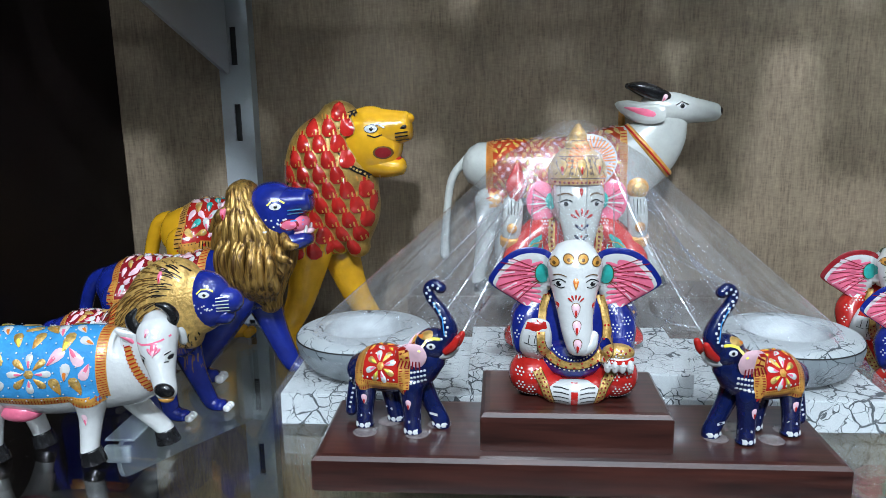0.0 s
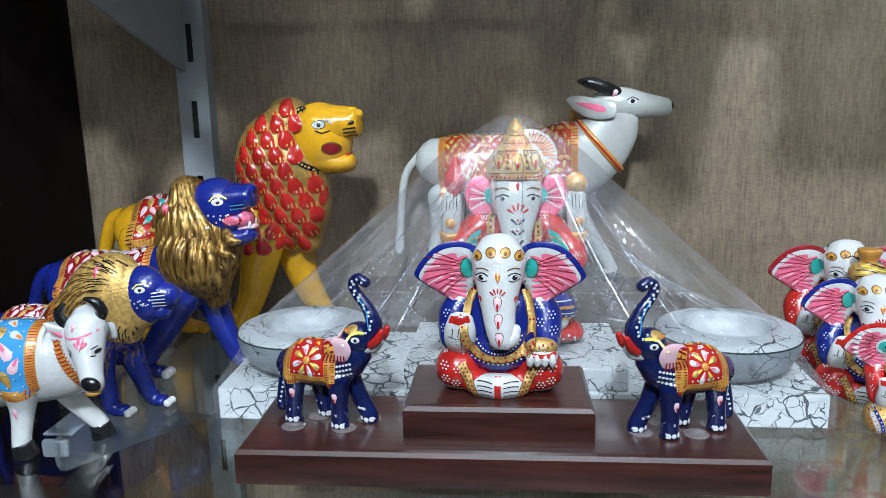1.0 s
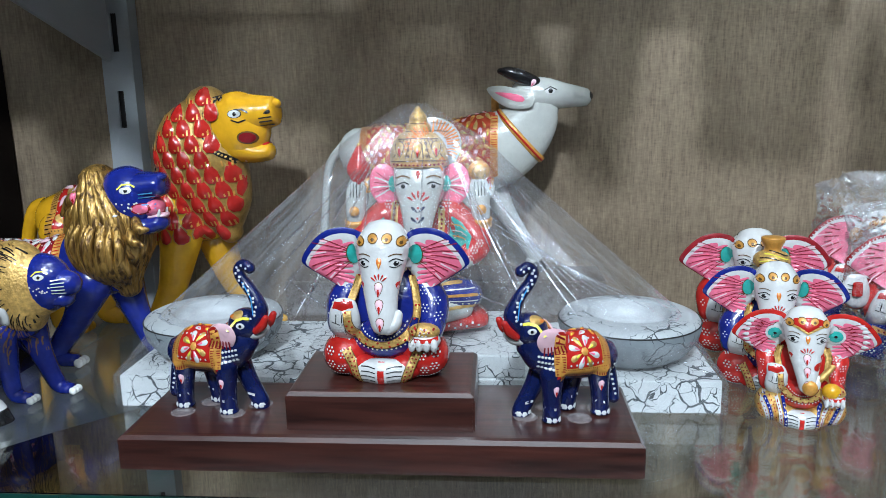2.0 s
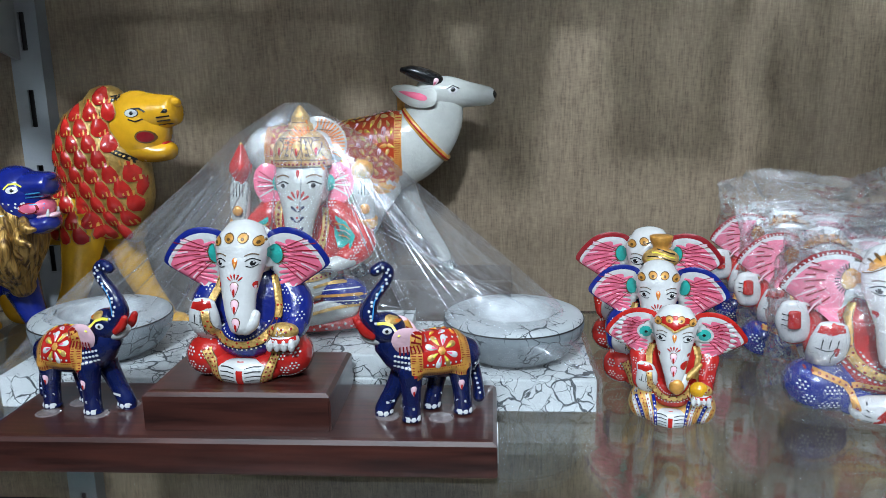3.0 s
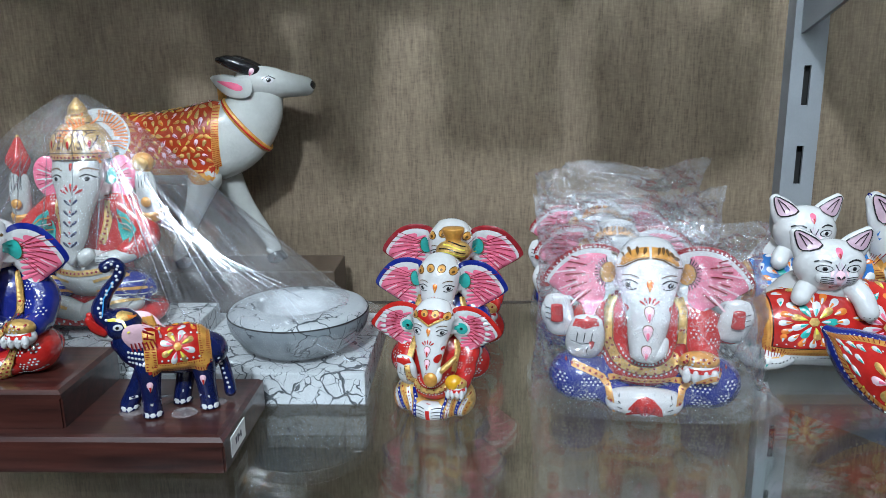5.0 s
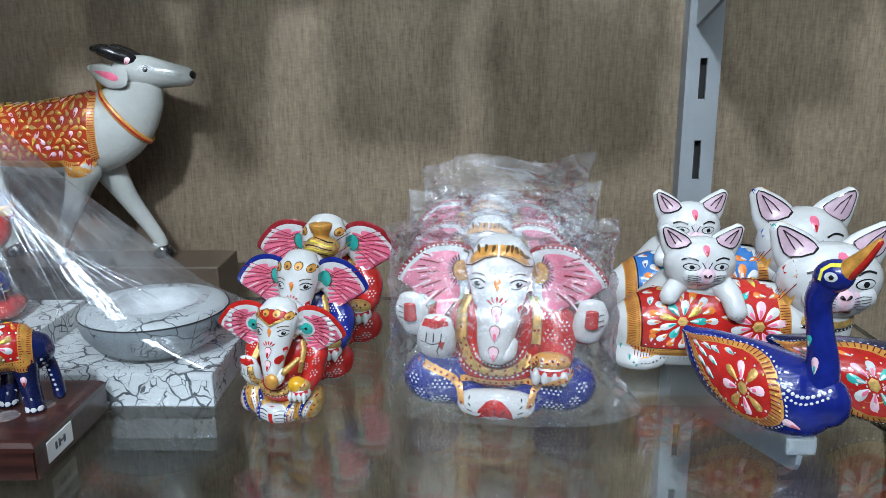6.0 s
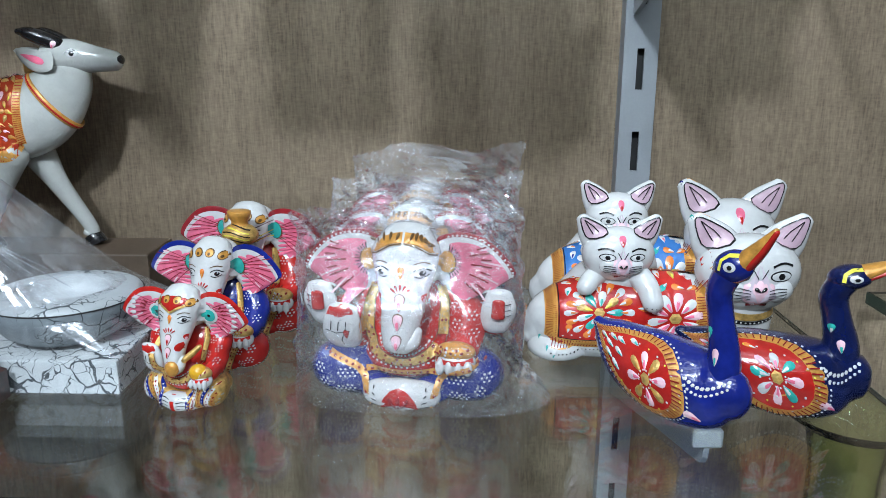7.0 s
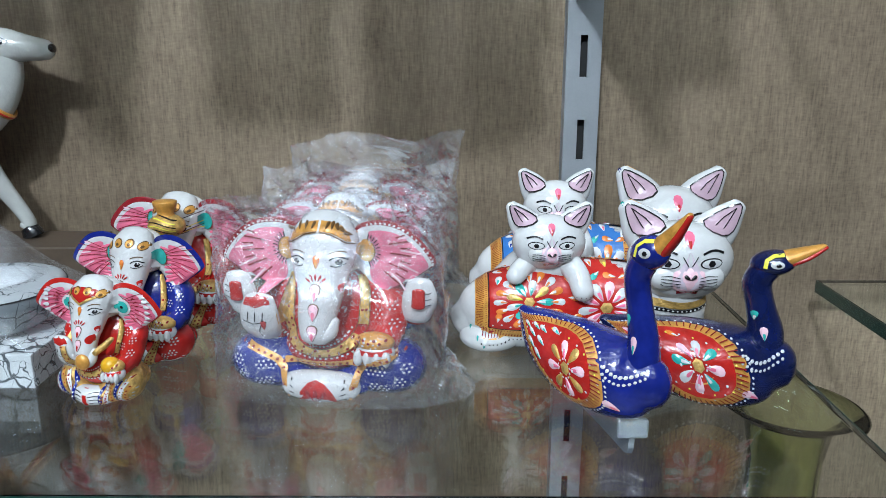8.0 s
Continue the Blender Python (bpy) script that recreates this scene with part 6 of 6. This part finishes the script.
warm = [(ORANGE, WHITE), (WHITE, TEAL), (GOLD, LEMON), (WHITE, ORANGE), (TEAL, WHITE)]
cats(RED, warm).done("cat_figurine", "white cat figurine with a kitten on its red flowered blanket", "figurine", pose(0.4500, 0.3950, 0.0, 0, 0, 0), "cats", 0.95, wide=1.10)
cats(COBALT, [(ORANGE, WHITE), (WHITE, BLUE), (WHITE, PINK), (WHITE, ORANGE), (TEAL, WHITE)]).done("cat_figurine", "white cat figurine with a kitten on its blue flowered blanket", "figurine", pose(0.4600, 0.4500, 0.0, 0, 0, 0), "cats", 1.04)


def duck(paint, wing, petals, turn, beak, grow=1.12):
    """A long-necked bird with a painted wing, facing +x."""
    c = Clay(71)
    c.tube([(-44, 0, 33, 2, 2.5), (-36, 0, 28, 9, 9), (-22, 0, 21, 14.5, 15.5), (-6, 0, 17.4, 17, 17), (8, 0, 16.5, 14.5, 16), (16, 0, 18, 9, 11)], paint, n=30)
    c.ell((-5, 0, 6), (13, 10, 5.9), paint)
    c.tube([(11, 0, 20, 8.5, 9), (13, 0, 32, 6, 6.5), (10.5, 0, 46, 4.8, 5.2), (8.5, 0, 58, 4.8, 5.2), (11, 0, 66, 5.2, 5.6)], paint, n=22)
    c.ell((13, 0, 69), (8, 6.2, 6.6), paint, (0, -25, 0))
    bx, bz = beak
    c.tube([(17, 0, 71.5, 4.8, 4.2), (17 + 0.5 * bx, 0, 72 + 0.46 * bz, 3.6, 2.8), (17 + bx, 0, 72 + bz, 1.8, 1.2)], OCHRE)
    c.tube([(18, 0, 69.4, 4.0, 2.2), (18 + 0.5 * bx, -0.4, 70 + 0.46 * bz, 3.3, 1.6), (17.4 + bx, -0.4, 71.6 + bz, 1.7, 1.1)], RED)
    c.seal()
    p = lambda u, v: (Vector((u, -150, v)), Vector((0, 1, 0)))
    w = along(15, 0, 15, -0.40)
    leaf = [(-43, 4), (-37, 9), (-28, 14), (-16, 17), (-6, 15), (1, 8), (3, 0), (-1, -7), (-10, -11), (-20, -10), (-30, -7), (-38, -1)]
    cu, cv = -17, 2
    leaf = loop([(cu + (u - cu) * (1.02 if u < -36 else grow), cv + (v - cv) * grow) for u, v in leaf], 2)
    c.decal(leaf, w, OCHRE, 0.4, rings=(0.25, 0.5, 0.75, 0.9, 1.0), base=True)
    c.decal([(cu + (u - cu) * 0.79, cv + (v - cv) * 0.76) for u, v in leaf], w, wing, 0.35, rings=(0.25, 0.5, 0.75, 1.0), base=True)
    n = len(leaf)
    for k in range(64):
        i, t = int(k / 64 * n), k / 64 * n % 1
        a, b = leaf[i], leaf[(i + 1) % n]
        u, v = a[0] + (b[0] - a[0]) * t, a[1] + (b[1] - a[1]) * t
        c.ribbon([(u + (cu - u) * 0.03, v + (cv - v) * 0.03), (u + (cu - u) * 0.21, v + (cv - v) * 0.21)], 0.42, w, MAROON, 0.8)
        c.dots([(u + (u - cu) * 0.05, v + (v - cv) * 0.05)], 0.5, w, WHITE, 0.4)
    c.flower(-11.0, 1.5, 9.2, w, petals, GOLD, 8, turn)
    c.dots([(-11 + 2.9 * math.cos(a), 1.5 + 2.9 * math.sin(a)) for a in np.arange(0, 6.28, 0.52)], 0.36, w, WHITE, 0.95, 0.2)
    for k in range(26):
        a = radians(360 / 26 * k)
        c.dots([(cu + 1.5 + 19.5 * math.cos(a), cv + 9.6 * math.sin(a))], 0.42, w, WHITE if k % 2 else LEMON, 0.6)
    for u, v in ((-24, 7.5), (-28, 6.5), (-23.5, 2), (-29, 2), (-24, -4), (-18, 10.5), (-33, 3.5), (-28.5, -2.5)):
        c.petal(u, v, 4.8, 3.0, 165, w, WHITE if paint == BLUE else ORANGE if v > 6 else PALE, TEAL if v < 6 or paint == BLUE else WHITE)
    c.dots([(-20 + 3.2 * k, -8 + 18 * ((k * 7) % 5) / 5) for k in range(7)], 0.5, w, WHITE, 0.9)
    c.dots([(4 + 1.6 * k, 25 - 3.2 * math.sin(k * 0.35) ) for k in range(10)], 0.75, p, WHITE)
    c.dots([(4 + 1.6 * k, 22.4 - 3.2 * math.sin(k * 0.35)) for k in range(10)], 0.6, p, WHITE)
    c.decal([(13.6 + 2.4 * math.cos(a), 70 + 1.9 * math.sin(a)) for a in np.arange(0, 6.28, 0.5)], p, WHITE, 0.35)
    c.dots([(13.9, 70)], 1.0, p, BLACK, 0.7)
    c.ribbon([(9.6, 68), (10, 72), (12.5, 74.2), (16, 74.6)], 1.3, p, LEMON, 0.5)
    c.petal(12, 30, 7, 3.4, 95, p, PALE, TEAL)
    c.petal(11, 8, 7, 4, 150, p, PALE, PINK)
    c.petal(8, 40, 5, 3, 90, p, TEAL, WHITE)
    return c


def lowered(c, k):
    """Shortens the neck above the shoulder."""
    for v in c.v:
        if v.z > 24:
            v.z = 24 + (v.z - 24) * k
    return c


duck(BLUE, RED, [(PALE, PINK), (GOLD, OCHRE)], 22, (10, 13)).done("bird_figurine", "ultramarine long-necked bird figurine with a red flowered wing", "figurine", pose(0.4505, 0.3260, 0.0, 0, 0, -42), "birds", 1.0)
lowered(duck(NAVY, RED, [(PALE, PINK), (TEAL, WHITE), (WHITE, PINK)], 10, (12, 7), 1.22), 0.70).done("bird_figurine", "dark navy long-necked bird figurine with a red flowered wing", "figurine", pose(0.4980, 0.3345, 0.0, 0, 0, -12), "birds", 1.10)


# ---- clear wrap over the stand, and the bags ----
def shrink_wrap():
    """Film drawn tight from the crown down to the rims of the bowls and the edge of the slab."""
    bm = bmesh.new()
    for k in range(10):
        a = 2 * math.pi * k / 10
        bm.verts.new((0.0645 + 0.006 * math.cos(a), 0.390 + 0.006 * math.sin(a), 0.1405))
        bm.verts.new((0.0645 + 0.034 * math.cos(a), 0.390 + 0.014 * math.sin(a), 0.124))
    for x in (-0.0410, 0.1702):
        for k in range(20):
            a = 2 * math.pi * k / 20
            bm.verts.new((x + 0.0362 * math.cos(a), 0.381 + 0.0362 * math.sin(a), 0.0385))
    for x in (-0.0785, 0.2092):
        for y in (0.3435, 0.435):
            for z in (0.0006, 0.0165):
                bm.verts.new((x, y, z))
    bmesh.ops.convex_hull(bm, input=bm.verts)
    bmesh.ops.delete(bm, geom=[f for f in bm.faces if f.calc_center_median().z < 0.002 or f.normal.z < -0.5], context="FACES")
    bmesh.ops.triangulate(bm, faces=bm.faces)
    for _ in range(6):
        long = [e for e in bm.edges if e.calc_length() > 0.0035]
        if not long:
            break
        bmesh.ops.subdivide_edges(bm, edges=long, cuts=1)
        bmesh.ops.triangulate(bm, faces=[f for f in bm.faces if len(f.verts) > 3])
    bm.normal_update()
    for v in bm.verts:
        q = Vector((v.co.x - 0.0645, v.co.y - 0.390, 0))
        ang = math.atan2(q.y, q.x)
        r = q.length
        amp = min(1.0, r / 0.05) * min(1, max(0, (0.138 - v.co.z) / 0.03)) * min(1, max(0, (v.co.z - 0.016) / 0.02))
        fold = noise.noise(Vector((ang * 8.0, v.co.z * 3, 3.1))) + 0.7 * noise.noise(Vector((ang * 19.0, v.co.z * 4, 7.7))) + 0.35 * noise.noise(Vector((ang * 41.0, v.co.z * 5, 1.7)))
        v.co += v.normal * (0.0015 * fold * amp + 0.0004) - Vector((q.x, q.y, 0)) * 0.08 * amp
    layer = bm.loops.layers.uv.new("folds")
    for f in bm.faces:
        angs = [math.atan2(l.vert.co.y - 0.390, l.vert.co.x - 0.0645) for l in f.loops]
        wrapped = max(angs) - min(angs) > 3
        for l, a in zip(f.loops, angs):
            l[layer].uv = ((a + 2 * math.pi if wrapped and a < 0 else a) * 4.0, (l.vert.co - Vector((0.0645, 0.390, 0.14))).length)
    ob = new("shrink_wrap", mesh_of("shrink_wrap", bm, WRAP, smooth=True))
    ob.visible_shadow = False
    tagged(ob, "clear plastic wrap pulled tight over the stand and crowned figurine", "plastic wrap")
    # pleats that run from the crown and the raised hands down to the bowls
    from_to = [((0.096, 0.380, 0.112 - 0.004 * k), (0.145 + 0.0065 * k, 0.3475 + 0.0032 * k, 0.0405)) for k in range(8)]
    from_to += [((0.081, 0.383, 0.122), (0.112 + 0.010 * k, 0.3440, 0.055 - 0.012 * k)) for k in range(3)]
    from_to += [((0.050, 0.384, 0.124), (0.008 - 0.016 * k, 0.3460 + 0.002 * k, 0.040)) for k in range(4)]
    from_to += [((0.046 + 0.012 * k, 0.3755, 0.128), (0.040 + 0.014 * k, 0.3560, 0.062)) for k in range(4)]
    from_to += [((0.008, 0.3465, 0.064), (0.036, 0.3450, 0.046)), ((0.010, 0.3462, 0.048), (0.030, 0.3456, 0.074)), ((0.026, 0.3462, 0.080), (0.014, 0.3452, 0.044)), ((0.098, 0.3452, 0.046), (0.116, 0.3462, 0.072)), ((0.094, 0.3452, 0.058), (0.122, 0.3458, 0.050))]
    rnd = random.Random(8)
    for a, b in from_to:
        a, b = Vector(a), Vector(b)
        sag = Vector((0, 0.0022, -0.0030))
        t0, t1 = rnd.uniform(0, 0.22), rnd.uniform(0.72, 1.0)
        fb, n, m = bmesh.new(), 18, 7
        rows = []
        for i in range(n + 1):
            t = t0 + (t1 - t0) * i / n
            mid = a.lerp(b, t) + sag * math.sin(math.pi * t) + Vector((0, 0.0006 * noise.noise(Vector((t * 6, a.x * 90, b.x * 90))), 0))
            r = 0.00055 * math.sin(math.pi * min(1, max(0.02, i / n))) ** 0.5 * (0.7 + 0.5 * noise.noise(Vector((t * 9, b.x * 70, 2))))
            along_it = (b - a).normalized()
            u = along_it.cross(Vector((0, 1, 0))).normalized()
            w = along_it.cross(u)
            rows.append([fb.verts.new(mid + u * (r * math.cos(2 * math.pi * q / m)) + w * (r * 0.7 * math.sin(2 * math.pi * q / m))) for q in range(m)])
        for p, q in zip(rows, rows[1:]):
            for k in range(m):
                fb.faces.new((p[k], p[(k + 1) % m], q[(k + 1) % m], q[k]))
        fold = part("pleat", fb, FOLD, ob, "tight shiny pleat in the film", smooth=True)
        fold.visible_shadow = False
    return ob


shrink_wrap()


def clear_bag(x, y, w, d, h, lean, seed, turn=0.0):
    """A crumpled clear bag: a sleeve pressed round what is inside, with sharp folds, flat side seams and an uneven mouth."""
    bm = bmesh.new()
    nu, nv = 168, 110
    rows = []
    ridge = lambda q: 1 - min(1, abs(noise.noise(q)) * 3.2)
    for j in range(nv + 1):
        t = j / nv
        row = []
        for i in range(nu):
            a = 2 * math.pi * i / nu
            wide = w * (0.95 + 0.05 * math.sin(3 * t + seed) + 0.12 * max(0, t - 0.62) + 0.05 * max(0, 0.15 - t) / 0.15)
            deep = d * max(0.10, 1 - max(0, (t - 0.50) / 0.46) ** 1.5) * (0.90 + 0.10 * math.sin(math.pi * min(1, t * 2.4)))
            ca, sa = math.cos(a), math.sin(a)
            px = math.copysign(abs(ca) ** 0.45, ca) * wide
            py = math.copysign(abs(sa) ** 0.9, sa) * deep
            px += 0.011 * max(0, 0.13 - t) / 0.13 * max(0, ca) ** 3
            side = abs(px) / w
            top = h * (1 + 0.05 * noise.noise(Vector((px * 30, seed, 1)))) + 0.10 * px * lean
            pz = 0.0012 + (top - 0.0012) * t
            q = Vector((px * 40 + pz * 14, py * 40, pz * 34 + seed * 7))
            loose = (0.45 + 0.55 * min(1, max(0, side - 0.45) * 3 + max(0, t - 0.68) * 5)) * min(1, t * 9 + 0.15)
            crum = (noise.noise(q * 0.8) * 0.0030 + ridge(q * 1.2) * 0.0022 + ridge(q * 2.7 + Vector((5, 1, 2))) * 0.0014 + ridge(q * 5.5) * 0.0006) * loose
            fall = 0.010 * math.sin(px * 55 + seed) * max(0, t - 0.8) / 0.2
            row.append(bm.verts.new((px + crum * (0.6 if ca > 0 else -0.6), py + crum * (1 if sa > 0 else -1) + fall, max(0.0008, pz + crum * 0.5))))
        rows.append(row)
    for a, b in zip(rows, rows[1:]):
        for i in range(nu):
            j = (i + 1) % nu
            bm.faces.new((a[i], a[j], b[j], b[i]))
    ob = new("plastic_bag", mesh_of("plastic_bag", bm, BAG, smooth=True))
    ob.matrix_world = pose(x, y, 0, 0, 0, turn)
    ob.visible_shadow = False
    return tagged(ob, "crumpled clear plastic bag round a seated figurine", "plastic bag", group="clear bags")


clear_bag(0.3350, 0.3515, 0.0490, 0.0275, 0.0830, 0.15, 1, -6)
clear_bag(0.3390, 0.4190, 0.0480, 0.0260, 0.0850, 0.30, 4, -5)
clear_bag(0.3440, 0.4770, 0.0500, 0.0245, 0.0920, 0.65, 9, -4)


# ---- below and above the shelf ----
vase = tagged(new("glass_vase"), "green glass vase on the shelf below", "vase")
part("body", lathe([(0, -0.32), (0.026, -0.32), (0.027, -0.316), (0.019, -0.26), (0.0165, -0.16), (0.0175, -0.08), (0.021, -0.060), (0.034, -0.051), (0.0355, -0.0495), (0.034, -0.0488), (0.020, -0.057), (0.0155, -0.08), (0.0145, -0.16), (0.017, -0.26), (0.0, -0.31)]), GREEN_GLASS, vase, smooth=True)
vase.location = (0.5535, 0.388, 0.0198)
structure("lower_shelf", box(-0.231, 1.25, 0.2, WALL_Y - 0.003, -0.32, -0.3002), PANEL, "dark laminate shelf below the glass", "shelf")


# ---- unseen figurine copies, added on the upper glass shelf to shade the wall ----
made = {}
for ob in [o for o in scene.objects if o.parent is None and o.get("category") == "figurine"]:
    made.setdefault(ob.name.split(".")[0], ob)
UPPER_BLOCKERS = (("crowned_elephant_figurine", 0.098, 0.388, 0), ("crowned_elephant_figurine", 0.030, 0.335, 5), ("crowned_elephant_figurine", -0.075, 0.325, -8), ("seated_elephant_figurine", -0.150, 0.346, 0), ("lion_figurine", -0.15, 0.296, 5), ("crowned_elephant_figurine", -0.100, 0.388, 0), ("crowned_elephant_figurine", -0.03, 0.365, 0), ("crowned_elephant_figurine", -0.105, 0.465, 0), ("crowned_elephant_figurine", 0.125, 0.445, 0), ("crowned_elephant_figurine", 0.205, 0.44, 0), ("crowned_elephant_figurine", 0.05, 0.445, 0), ("crowned_elephant_figurine", -0.195, 0.445, 0), ("crowned_elephant_figurine", -0.198, 0.372, 0), ("crowned_elephant_figurine", -0.045, 0.44, 0), ("cow_figurine", -0.13, 0.43, 170), ("bird_figurine", 0.09, 0.31, 60), ("lion_figurine", 0.165, 0.37, 80), ("crowned_elephant_figurine", 0.245, 0.33, 0), ("crowned_elephant_figurine", 0.325, 0.31, 0),
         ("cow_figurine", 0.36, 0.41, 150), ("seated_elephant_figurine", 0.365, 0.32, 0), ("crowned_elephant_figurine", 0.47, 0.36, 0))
for name, x, y, rz in UPPER_BLOCKERS:
    tagged(copy_thing(made[name], pose(x, y, 0.2504, 0, 0, rz)), "unseen figurine copy added on the upper shelf to shade the wall", "figurine", "upper shelf figurines")
